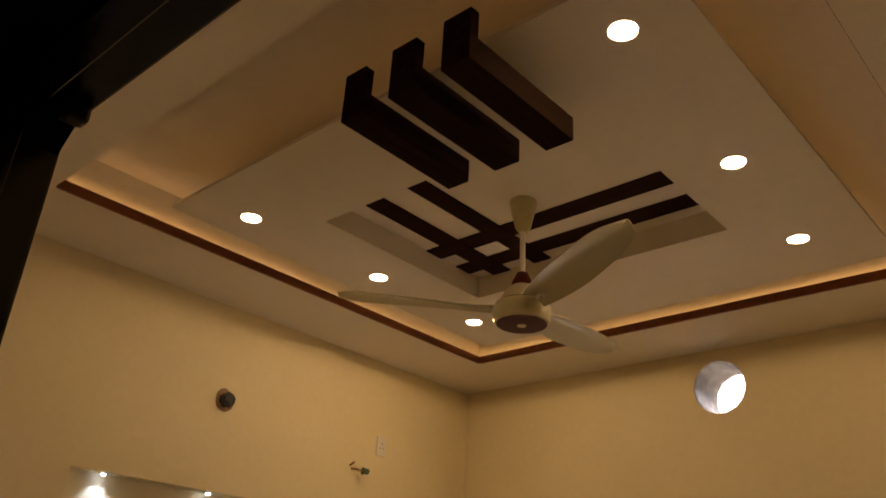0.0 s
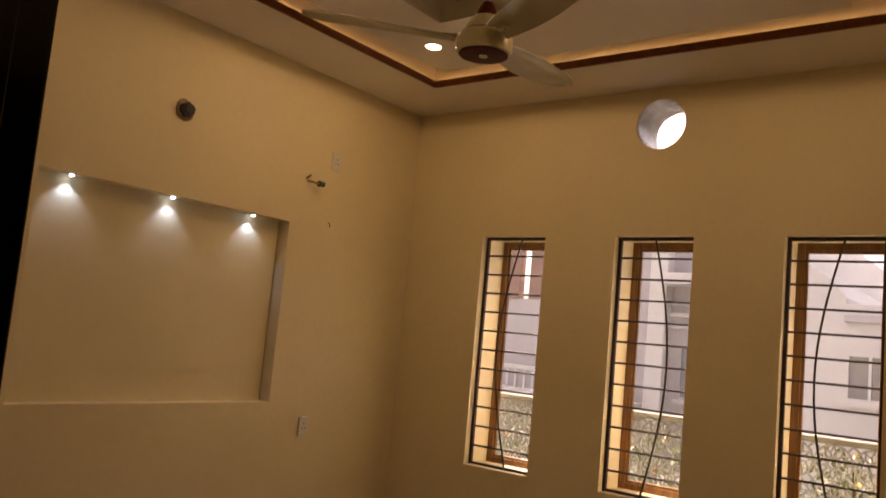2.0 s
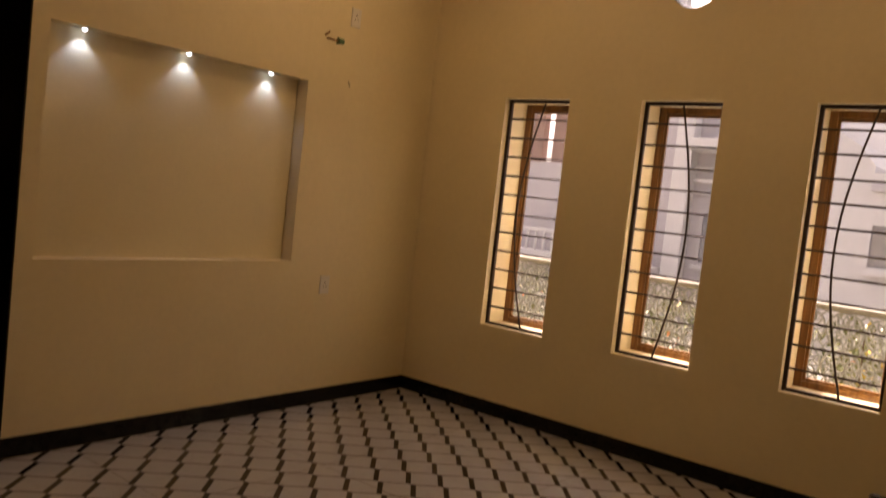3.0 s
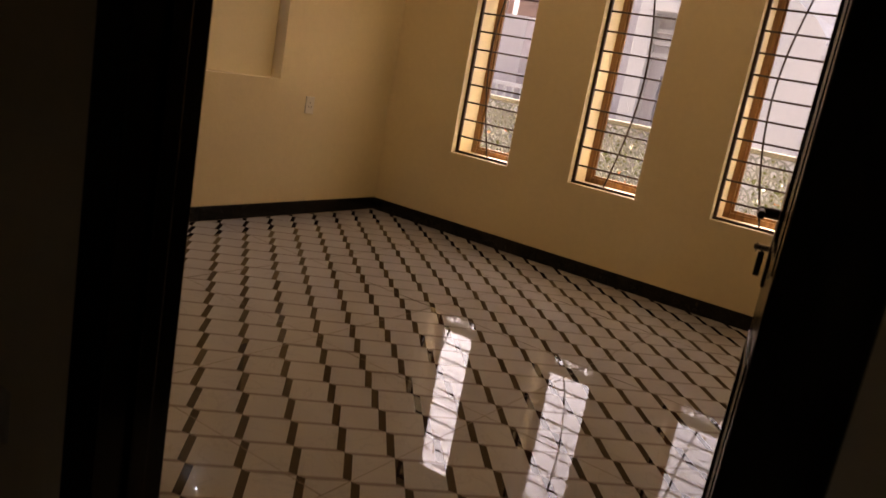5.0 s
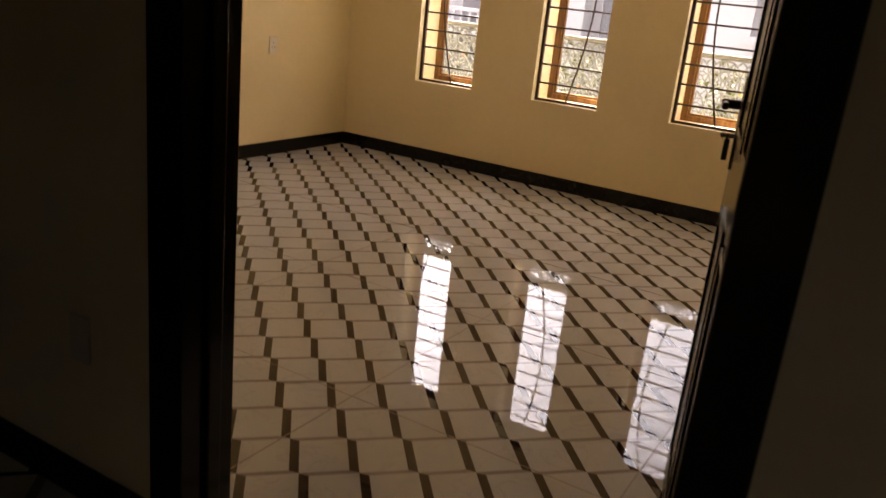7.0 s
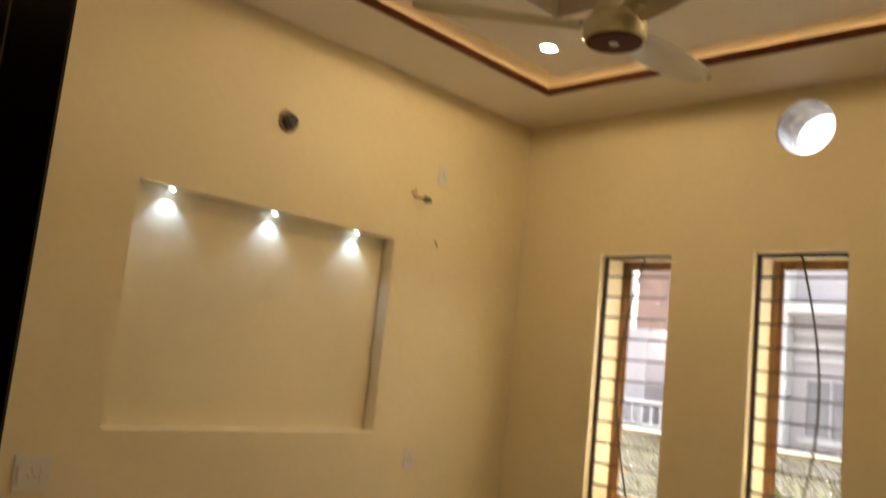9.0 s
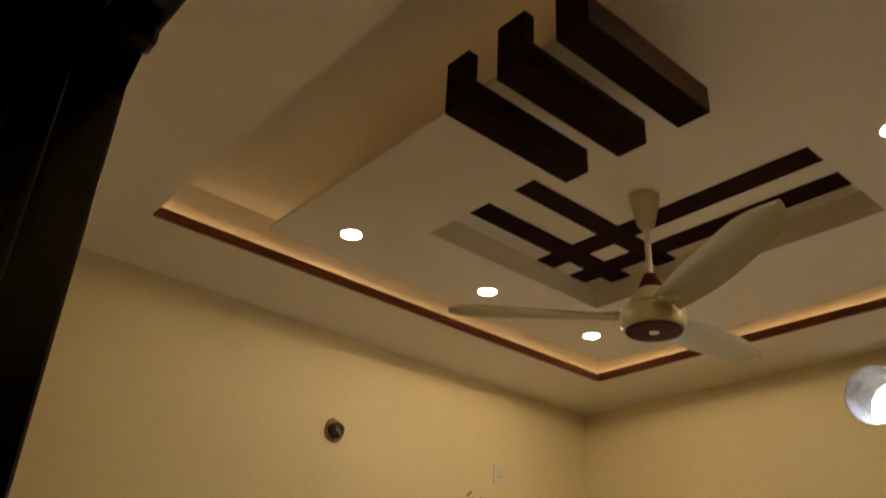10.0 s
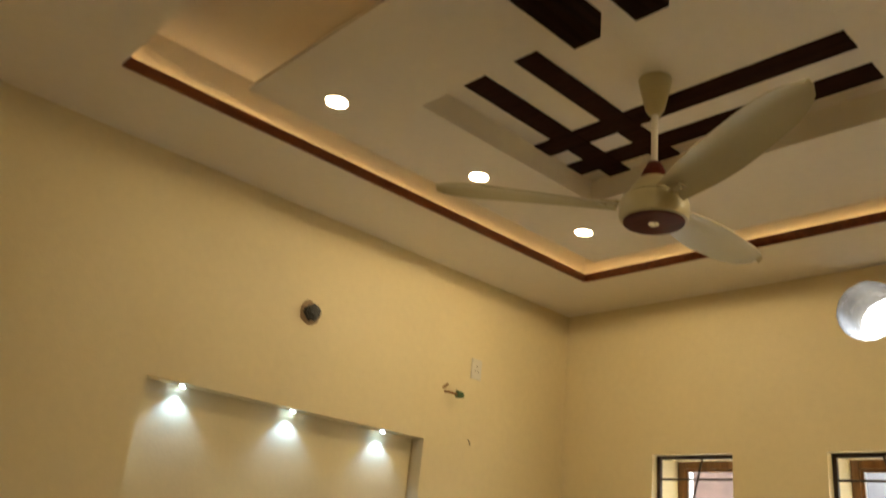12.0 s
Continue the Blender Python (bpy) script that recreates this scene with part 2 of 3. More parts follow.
for cx, cz in ((hx0, hz0), (hx0, hz1), (hx1, hz0), (hx1, hz1)):
    ks = sorted(range(N), key=lambda k: (ring[k, 0.0][1].co - Vector((cx, 0.0, cz))).length)[:2]
    for y in (0.0, WT):
        v = bm.verts.new((cx, y, cz))
        bm.faces.new((v, ring[ks[0], y][1], ring[ks[1], y][1]))
wall_north = setting("wall_north", bm, CREAM, "cream painted wall with three tall windows and a round hole", "wall")
bm = bmesh.new()
rings = []
for y in (0.0, 0.02, 0.06, 0.10, 0.15, 0.20, 0.27, WT):
    rr_ = HOLE[2] - (0.0 if y in (0.0, WT) else rng.uniform(0.002, 0.007))
    rings.append([bm.verts.new((HOLE[0] + (rr_ + rng.uniform(-0.003, 0.003)) * math.cos(2 * math.pi * k / 40), y, HOLE[1] + (rr_ + rng.uniform(-0.003, 0.003)) * math.sin(2 * math.pi * k / 40))) for k in range(40)])
for a, b in zip(rings, rings[1:]):
    for k in range(40):
        bm.faces.new((a[k], b[k], b[(k + 1) % 40], a[(k + 1) % 40]))
part("hole_lining", bm, LINING, wall_north, "rough grey plaster lining of the round hole", True)

NY0, NY1, NZ0, NZ1, ND = -2.878, -1.230, 0.985, 2.153, 0.088
bm = bmesh.new()
box(bm, -0.30, 0.0, -8.6, NY0, -0.10, 3.75)
box(bm, -0.30, 0.0, NY1, 0.0, -0.10, 3.75)
box(bm, -0.30, 0.0, NY0, NY1, -0.10, NZ0)
box(bm, -0.30, 0.0, NY0, NY1, NZ1, 3.75)
wall_west = setting("wall_west", bm, CREAM, "cream painted wall with a lit recessed niche", "wall")
bm = boxed(-0.30, -ND, NY0, NY1 - 0.022, NZ0, NZ1)
box(bm, -0.30, -ND - 0.014, NY1 - 0.022, NY1, NZ0, NZ1)
part("niche_back", bm, NICHE, wall_west, "pale back panel of the niche")

bm = bmesh.new()
box(bm, ROOM_E, ROOM_E + 0.25, DOOR_Y, 0.0, -0.10, 3.75)
setting("wall_east", bm, CREAM, "plain cream painted wall", "wall")
JW, JE, JH = DOOR_W - 0.105, DOOR_E + 0.10, DOOR_H + 0.10
bm = bmesh.new()
box(bm, 0.0, JW, HALL_Y, DOOR_Y, -0.10, 3.75)
box(bm, JE, 6.4, HALL_Y, DOOR_Y, -0.10, 3.75)
box(bm, JW, JE, HALL_Y, DOOR_Y, JH, 3.75)
setting("wall_south", bm, CREAM, "cream painted wall with the doorway", "wall")
bm = bmesh.new()
box(bm, 6.4, 6.6, -8.6, DOOR_Y, -0.10, 3.75)
setting("wall_hall_east", bm, CREAM, "plain hall wall in the dark", "wall")
bm = bmesh.new()
# Gap at x 5.15 to 5.75 is an unseen opening, added to brighten the hall.
for a in ((0.0, 5.15, -0.10, 3.75), (5.75, 6.4, -0.10, 3.75), (5.15, 5.75, -0.10, 1.4), (5.15, 5.75, 2.0, 3.75)):
    box(bm, a[0], a[1], -8.6, -8.4, a[2], a[3])
setting("wall_hall_south", bm, CREAM, "plain hall wall with an added unseen opening for daylight", "wall")

# ---- ceilings ----
lx0, lx1, ly0, ly1 = LIP
SLOT = 0.045           # set-back of the tray's upstand behind the trim
bm = bmesh.new()
for k, z0, z1 in ((0.0, H, H + 0.012), (SLOT, H + 0.012, Z_UP)):
    for a in ((0.0, lx0 - k, DOOR_Y, 0.0), (lx1 + k, ROOM_E, DOOR_Y, 0.0), (lx0 - k, lx1 + k, DOOR_Y, ly0 - k), (lx0 - k, lx1 + k, ly1 + k, 0.0)):
        box(bm, *a, z0, z1)
ceiling = setting("ceiling", bm, WHITE, "white gypsum border of a tray ceiling", "ceiling")
setting("ceiling_upper", boxed(0.0, ROOM_E, DOOR_Y, 0.0, Z_UP, 3.60), WHITE, "white ceiling above the floating panel", "ceiling")
px0, px1, py0, py1 = PANEL
rx0, rx1, ry0, ry1 = RECESS
bm = bmesh.new()
for a in ((px0, rx0, py0, py1), (rx1, px1, py0, py1), (rx0, rx1, py0, ry0), (rx0, rx1, ry1, py1)):
    box(bm, *a, H, H + 0.016)
for a in ((rx0 - 0.02, rx0, ry0, ry1), (rx1, rx1 + 0.02, ry0, ry1), (rx0 - 0.02, rx1 + 0.02, ry0 - 0.02, ry0), (rx0 - 0.02, rx1 + 0.02, ry1, ry1 + 0.02)):
    box(bm, *a, H + 0.016, 3.32)
box(bm, rx0 - 0.02, rx1 + 0.02, ry0 - 0.02, ry1 + 0.02, 3.32, Z_UP)
setting("ceiling_panel", bm, WHITE, "white floating ceiling panel with a square recess", "ceiling")
setting("ceiling_hall", boxed(0.0, 6.4, -8.4, HALL_Y, H, 3.60), WHITE, "plain white hall ceiling", "ceiling")
setting("roof_slab", boxed(-0.6, 6.8, -8.8, 0.6, 3.75, 3.95), PLASTER, "grey concrete roof slab", "roof")
TH = 0.048
for nm, a in (("trim_west", (lx0 - 0.012, lx0 + 0.004, ly0, ly1, H - 0.012, H + TH - 0.012)), ("trim_north", (lx0 + 0.004, lx1 - 0.004, ly1 - 0.004, ly1 + 0.012, H - 0.012, H + TH - 0.012)),
              ("trim_east", (lx1 - 0.003, lx1 + 0.012, ly0, ly1, H + 0.004, H + TH)), ("trim_south", (lx0 + 0.004, lx1 - 0.004, ly0 - 0.012, ly0 + 0.003, H + 0.004, H + TH))):
    setting(nm, boxed(*a, bevel=0.002), TRIMWOOD, "red-brown wooden trim round the ceiling tray", "trim")
for a, z0, z1, lit, where in (((lx0 - 0.0165, lx0 - 0.0125, ly0, ly1), H + 0.013, H + 0.030, LEDWARM, "fixed behind the tray trim"),
                              ((lx0 + 0.006, lx1 - 0.006, ly1 + 0.0125, ly1 + 0.0165), H + 0.013, H + 0.030, LEDWARM, "fixed behind the tray trim"),
                              ((lx1 + 0.0125, lx1 + 0.0165, ly0, ly1), H + 0.013, H + 0.030, LEDSOFT, "fixed behind the tray trim"),
                              ((px1 - 0.042, px1 - 0.030, py0 + 0.03, py1 - 0.03), H + 0.016, H + 0.020, LEDSOFT, "lying on the ceiling panel's edge"),
                              ((px0 + 0.03, px1 - 0.05, py0 + 0.030, py0 + 0.042), H + 0.016, H + 0.020, LEDSOFT, "lying on the ceiling panel's edge")):
    tagged(part("led_strip", boxed(*a, z0, z1), lit), "warm white light strip " + where, "light strip", "cove light strips")

# ---- skirting ----
SK = 0.10
for nm, a in (("baseboard_west", (0.0, 0.014, DOOR_Y, 0.0)), ("baseboard_north", (0.014, ROOM_E, -0.014, 0.0)), ("baseboard_east", (ROOM_E - 0.014, ROOM_E, DOOR_Y, -0.014)),
              ("baseboard_south", (0.014, JW, DOOR_Y, DOOR_Y + 0.014)), ("baseboard_hall_west", (0.0, JW, HALL_Y - 0.014, HALL_Y)), ("baseboard_hall_east", (JE, 6.4, HALL_Y - 0.014, HALL_Y))):
    setting(nm, boxed(*a, 0.0, SK, bevel=0.002), GRANITE, "black polished granite skirting", "skirting")
# ---- windows ----
def grill_arc(x0, x1, bulge, y):
    cx = x0 + (x1 - x0) * (0.47 if bulge > 0 else 0.57)
    pts = []
    for k in range(17):
        u = k / 16
        pts.append((cx + bulge * math.sin(math.pi * u), y, SILL + 0.012 + (LINTEL - SILL - 0.024) * u))
    return pts


for i, ((x0, x1), bulge) in enumerate(zip(WINDOWS, (-0.14, 0.12, -0.13))):
    w = thing("window_%d" % (i + 1), "tall narrow window with a brown wooden frame", "window", ((x0 + x1) / 2, 0.2, SILL), kind="structure")
    fw = 0.044
    bm = bmesh.new()
    for a in ((x0, x0 + fw, SILL, LINTEL), (x1 - fw, x1, SILL, LINTEL), (x0 + fw, x1 - fw, SILL, SILL + fw), (x0 + fw, x1 - fw, LINTEL - fw, LINTEL)):
        box(bm, a[0], a[1], WT - 0.046, WT - 0.002, a[2], a[3], bevel=0.003)
    part("window_frame", bm, FRAMEWOOD, w)
    bm = bmesh.new()
    for a in ((x0 + fw, x0 + fw + 0.018, SILL + fw, LINTEL - fw), (x1 - fw - 0.018, x1 - fw, SILL + fw, LINTEL - fw), (x0 + fw + 0.018, x1 - fw - 0.018, SILL + fw, SILL + fw + 0.018), (x0 + fw + 0.018, x1 - fw - 0.018, LINTEL - fw - 0.018, LINTEL - fw)):
        box(bm, a[0], a[1], WT - 0.036, WT - 0.010, a[2], a[3], bevel=0.002)
    part("window_sash", bm, FRAMEWOOD, w)
    p = part("pane", boxed(x0 + fw + 0.02, x1 - fw - 0.02, WT - 0.026, WT - 0.022, SILL + fw + 0.02, LINTEL - fw - 0.02), GLASS, w)
    p.visible_shadow = False
    part("window_sill", boxed(x0, x1, 0.004, WT - 0.046, SILL - 0.006, SILL + 0.004), CREAM, w, "cream painted sill")
    gr = thing("window_grill", "black iron window grill with level bars and one bowed rod", "window grill", ((x0 + x1) / 2, 0.03, SILL), "iron window grills")
    for a in ((x0, x0 + 0.022, SILL, LINTEL), (x1 - 0.022, x1, SILL, LINTEL), (x0 + 0.022, x1 - 0.022, SILL + 0.004, SILL + 0.022), (x0 + 0.022, x1 - 0.022, LINTEL - 0.022, LINTEL)):
        part("frame_bar", boxed(a[0], a[1], 0.056, 0.080, a[2], a[3], bevel=0.002), IRON, gr)
    for k in range(1, 12):
        z = SILL + (LINTEL - SILL) * k / 12
        part("level_bar", cyl(bmesh.new(), (x0 + 0.01, 0.068, z), (x1 - 0.01, 0.068, z), 0.0068, 8), IRON, gr)
    part("bowed_rod", tube(bmesh.new(), grill_arc(x0 + 0.017, x1, bulge, 0.056), 0.0065, 8), IRON, gr)

# ---- doorway ----
d = thing("door_frame", "black-brown polished wooden door frame", "door frame", (DOOR_W, DOOR_Y, 0), kind="structure")
FY0, FY1 = HALL_Y - 0.012, DOOR_Y + 0.006
part("jamb", boxed(JW, DOOR_W, FY0, FY1, 0.0, JH, bevel=0.004), DARKWOOD, d)
part("jamb", boxed(DOOR_E, JE, FY0, FY1, 0.0, JH, bevel=0.004), DARKWOOD, d)
part("head", boxed(DOOR_W, DOOR_E, FY0, FY1, DOOR_H, JH, bevel=0.004), DARKWOOD, d)
part("stop", boxed(DOOR_W, DOOR_W + 0.014, DOOR_Y - 0.085, DOOR_Y - 0.045, 0.0, DOOR_H, bevel=0.003), DARKWOOD, d)
part("stop", boxed(DOOR_E - 0.014, DOOR_E, DOOR_Y - 0.075, DOOR_Y - 0.045, 0.0, DOOR_H, bevel=0.003), DARKWOOD, d)
part("stop", boxed(DOOR_W + 0.014, DOOR_E - 0.014, DOOR_Y - 0.085, DOOR_Y - 0.045, DOOR_H - 0.014, DOOR_H, bevel=0.003), DARKWOOD, d)
part("catch", boxed(3.050, 3.076, DOOR_Y - 0.026, DOOR_Y + 0.004, DOOR_H - 0.022, DOOR_H + 0.001, bevel=0.006), CHROME, d, "small dark door catch")
bm = bmesh.new()
v = [bm.verts.new((x, y, z)) for y in (DOOR_Y - 0.045, FY1 - 0.003) for x, z in ((DOOR_W - 0.001, DOOR_H - 0.040), (DOOR_W + 0.040, DOOR_H + 0.001), (DOOR_W - 0.001, DOOR_H + 0.001))]
for f in ((0, 1, 2), (5, 4, 3), (0, 3, 4, 1), (1, 4, 5, 2), (2, 5, 3, 0)):
    bm.faces.new([v[q] for q in f])
part("corner_fillet", bm, DARKWOOD, d)
setting("threshold", boxed(JW, JE, HALL_Y, DOOR_Y - 0.025, -0.02, 0.006, bevel=0.002), THRESH, "dark brown granite threshold", "threshold")

leaf = thing("door_leaf", "dark wooden door standing open into the room", "door", (0, 0, 0))
L = 0.985
bm = bmesh.new()
box(bm, 0, L, -0.02, 0.02, 0.006, DOOR_H - 0.01, bevel=0.003)
part("leaf", bm, DARKWOOD, leaf)
for z0, z1 in ((0.18, 0.88), (1.06, 1.92)):
    for s_ in (-1, 1):
        for x0, x1 in ((0.12, 0.44), (0.52, 0.84)):
            bm = bmesh.new()
            y = s_ * 0.0205
            for a in ((x0, x1, z0, z0 + 0.025), (x0, x1, z1 - 0.025, z1), (x0, x0 + 0.025, z0, z1), (x1 - 0.025, x1, z0, z1)):
                box(bm, a[0], a[1], min(y, y + s_ * 0.006), max(y, y + s_ * 0.006), a[2], a[3])
            part("panel_moulding", bm, DARKWOOD, leaf)
bm = bmesh.new()
cyl(bm, (L - 0.05, 0.02, 1.125), (L - 0.05, 0.066, 1.125), 0.012, 12)
box(bm, L - 0.062, L - 0.05 + 0.012, 0.055, 0.073, 1.113, 1.137, bevel=0.005)
box(bm, L - 0.125, L - 0.055, 0.056, 0.072, 1.116, 1.134, bevel=0.005)
lever = part("handle", bm, CHROME, leaf, "dark bronze lever handle")
part("back_plate", boxed(L - 0.075, L - 0.025, 0.0195, 0.026, 0.96, 1.20, bevel=0.003), CHROME, leaf, "dark bronze lock plate")
bm = bmesh.new()
cyl(bm, (L - 0.05, 0.026, 1.045), (L - 0.05, 0.060, 1.045), 0.007, 8)
cyl(bm, (L - 0.05, 0.052, 1.045), (L - 0.05, 0.055, 1.045), 0.012, 12)
part("key", bm, STEEL, leaf, "small key in the lock")
bm = bmesh.new()
box(bm, L - 0.055, L - 0.045, 0.034, 0.048, 0.980, 1.036, bevel=0.002)
cyl(bm, (L - 0.05, 0.041, 1.034), (L - 0.05, 0.041, 1.048), 0.003, 8)
part("key_tag", bm, BLACKPL, leaf, "dark key tag hanging from the key")
leaf.matrix_basis = Matrix.Translation((DOOR_E + 0.012, DOOR_Y + 0.035, 0)) @ Matrix.Rotation(radians(103.0), 4, "Z")

# ---- downlights ----
def downlight():
    e = thing("downlight", "round white recessed ceiling downlight, switched on", "downlight", (0, 0, 0), "ceiling downlights")
    part("rim", lathe(bmesh.new(), [(0.044, -0.001), (0.0475, -0.004), (0.049, -0.001), (0.049, 0.002), (0.044, 0.002)], 32), PLASTIC, e, smooth=True)
    part("lens", lathe(bmesh.new(), [(0.044, -0.0015), (0.044, 0.001)], 32), DOWNLIGHT, e)
    return e


first = downlight()
spots = [(1.030, -2.790), (1.032, -1.972), (1.030, -1.182), (3.003, -2.862), (2.955, -1.963), (2.916, -1.196)]
first.matrix_basis = Matrix.Translation((spots[0][0], spots[0][1], H))
for x, y in spots[1:]:
    copy_thing(first, Matrix.Translation((x, y, H)))
for (x, y), power in zip(spots, (0.5, 1.2, 3.9, 0.6, 1.2, 2.6)):
    lamp = bpy.data.lights.new("downlight_lamp", "SPOT")
    lamp.energy = power
    lamp.color = (1.0, 0.73, 0.39)
    lamp.spot_size = radians(179)
    lamp.spot_blend = 0.10
    lamp.shadow_soft_size = 0.045
    new("downlight_lamp", lamp).matrix_world = look((x, y, H - 0.012), (x, y + 0.0001, 0.0))

# ---- niche spots ----
SPOT_X = -0.047
for y in (-2.685, -2.081, -1.494):
    e = thing("niche_spot", "tiny cool white spotlight under the niche soffit", "spotlight", (SPOT_X, y, NZ1), "niche spotlights")
    part("collar", lathe(bmesh.new(), [(0.014, -0.004), (0.018, -0.006), (0.020, 0.0), (0.014, 0.0)], 20, (SPOT_X, y, NZ1)), STEEL, e, smooth=True)
    part("lens", lathe(bmesh.new(), [(0.009, -0.013), (0.0125, -0.010), (0.0125, -0.001)], 20, (SPOT_X, y, NZ1)), SPOTLENS, e)
    lamp = bpy.data.lights.new("niche_lamp", "SPOT")
    lamp.energy = 0.60
    lamp.color = (0.42, 0.62, 1.0)
    lamp.spot_size = radians(102)
    lamp.spot_blend = 0.6
    lamp.shadow_soft_size = 0.010
    lo = new("niche_lamp", lamp)
    lo.matrix_world = look((SPOT_X, y, NZ1 - 0.018), (SPOT_X - 0.010, y, NZ1 - 0.6))

# ---- ceiling woodwork ----
for x0, x1 in ((2.159, 2.256), (2.378, 2.486), (2.598, 2.708)):
    b = thing("ceiling_beam", "dark walnut hooked decorative beam hung from the ceiling panel", "beam", ((x0 + x1) / 2, -3.21, H), "hooked ceiling beams")
    part("body", boxed(x0, x1, -3.226, -2.686, 3.013, 3.104, bevel=0.002), BEAMWOOD, b)
    part("leg", boxed(x0, x1, -3.226, -3.188, 3.104, H, bevel=0.002), BEAMWOOD, b)
lat = thing("ceiling_lattice", "dark walnut strips crossing in the ceiling recess", "ceiling lattice", (1.9, -2.0, 3.32))
for x0, x1 in ((1.391, 1.507), (1.662, 1.770)):
    part("strip", boxed(x0, x1, ry0, ry1, 3.311, 3.317), STRIPWOOD, lat)
for y0, y1 in ((-1.888, -1.771), (-1.652, -1.538)):
    part("strip", boxed(rx0, rx1, y0, y1, 3.314, 3.320), STRIPWOOD, lat)

# ---- fan ----
FX, FY = 2.000, -2.010
fan = thing("ceiling_fan", "cream three-blade ceiling fan with a brown hub cap, at rest", "ceiling fan", (FX, FY, 3.32))
part("canopy", lathe(bmesh.new(), [(0.020, -0.158), (0.036, -0.132), (0.056, -0.045), (0.063, -0.006), (0.060, 0.0)], 32, (FX, FY, 3.32)), FAN_CREAM, fan, smooth=True)
part("rod", cyl(bmesh.new(), (FX, FY, 2.96), (FX, FY, 3.17), 0.0125, 16), PLASTIC, fan, smooth=True)
part("cone", lathe(bmesh.new(), [(0.050, 2.895), (0.046, 2.915), (0.024, 2.962), (0.016, 2.966)], 32, (FX, FY, 0)), FAN_BROWN, fan, "red-brown cone above the motor", True)
mot = part("motor", lathe(bmesh.new(), [(0.106, 2.726), (0.117, 2.731), (0.123, 2.747), (0.123, 2.796), (0.116, 2.812), (0.098, 2.818), (0.096, 2.824), (0.090, 2.842), (0.072, 2.872), (0.054, 2.894), (0.040, 2.896)], 48, (FX, FY, 0)), FAN_CREAM, fan, smooth=True)
part("seam_ring", lathe(bmesh.new(), [(0.0965, 2.8185), (0.0995, 2.819), (0.0995, 2.823), (0.0950, 2.8235)], 48, (FX, FY, 0)), BLACKPL, mot, "dark seam round the motor housing", True)
cap = part("hub_cap", lathe(bmesh.new(), [(0.088, 2.720), (0.107, 2.722), (0.109, 2.729), (0.060, 2.730)], 48, (FX, FY, 0)), FAN_BROWN, mot, "dark wood-print cap under the motor", True)
part("badge", lathe(bmesh.new(), [(0.019, 2.717), (0.021, 2.721)], 24, (FX, FY, 0)), STEEL, mot, "small oval silver badge")


def blade_mesh():
    bm = bmesh.new()
    n, rows = 22, []
    for k in range(n):
        u = k / (n - 1)
        r = 0.128 + 0.675 * u
        half = (0.060 + 0.039 * math.sin(min(1.0, u * 2.0) * math.pi / 2)) * (1 - 0.16 * u)
        if u > 0.72:
            half *= math.sqrt(max(0.03, 1 - ((u - 0.72) / 0.285) ** 2))
        sweep = -0.018 + 0.012 * math.sin(u * math.pi * 0.9)
        pitch = radians(-25 + 18 * u)
        row = []
        for j in range(7):
            v = (j / 6 * 2 - 1)
            w = v * half
            camber = 0.010 * (1 - v * v) - 0.030 * (1 - 0.6 * u) * max(0.0, -0.2 - v) ** 1.4
            row.append((r, sweep + w * math.cos(pitch), w * math.sin(pitch) + camber + 0.045 * u))
        rows.append(row)
    top = [[bm.verts.new((x, y, z + 0.002)) for x, y, z in r] for r in rows]
    bot = [[bm.verts.new((x, y, z - 0.002)) for x, y, z in r] for r in rows]
    for k in range(n - 1):
        for j in range(6):
            bm.faces.new((top[k][j], top[k + 1][j], top[k + 1][j + 1], top[k][j + 1]))
            bm.faces.new((bot[k][j], bot[k][j + 1], bot[k + 1][j + 1], bot[k + 1][j]))
        bm.faces.new((top[k][0], bot[k][0], bot[k + 1][0], top[k + 1][0]))
        bm.faces.new((top[k][6], top[k + 1][6], bot[k + 1][6], bot[k][6]))
    for j in range(6):
        bm.faces.new((top[0][j], top[0][j + 1], bot[0][j + 1], bot[0][j]))
        bm.faces.new((top[-1][j], bot[-1][j], bot[-1][j + 1], top[-1][j + 1]))
    return mesh_of("blade", bm, FAN_CREAM, True)


bmsh = blade_mesh()
bm = box(bmesh.new(), 0.105, 0.19, -0.022, 0.022, -0.004, 0.004, bevel=0.002)
armsh = mesh_of("blade_arm", bm, FAN_CREAM)
boltsh = mesh_of("bolt", lathe(bmesh.new(), [(0.004, -0.010), (0.0065, -0.007), (0.0065, 0.006), (0.004, 0.008)], 10), STEEL, True)
for a in (93, 219, 334.5):
    m = Matrix.Translation((FX, FY, 2.797)) @ Matrix.Rotation(radians(a), 4, "Z")
    for nm, sh in (("blade", bmsh), ("blade_arm", armsh)):
        o = new(nm, sh)
        o.parent = fan
        o.matrix_parent_inverse = fan.matrix_basis.inverted()
        o.matrix_basis = m
    for x, y in ((0.134, -0.013), (0.134, 0.013), (0.172, 0.0)):
        o = new("bolt", boltsh)
        o.parent = fan
        o.matrix_parent_inverse = fan.matrix_basis.inverted()
        o.matrix_basis = m @ Matrix.Translation((x, y, 0.0))

# ---- fittings on the niche wall ----
def wall_plate(y, z, w, h, label, slots):
    e = thing("socket_plate", label, "wall socket", (0, y, z), "white wall plates")
    part("plate", boxed(0.0005, 0.009, y - w / 2, y + w / 2, z - h / 2, z + h / 2, bevel=0.003), PLASTIC, e)
    for dy, dz, rw, rh in slots:
        part("slot", boxed(0.0085, 0.0105, y + dy - rw / 2, y + dy + rw / 2, z + dz - rh / 2, z + dz + rh / 2), SLOT_GREY, e)
    return e


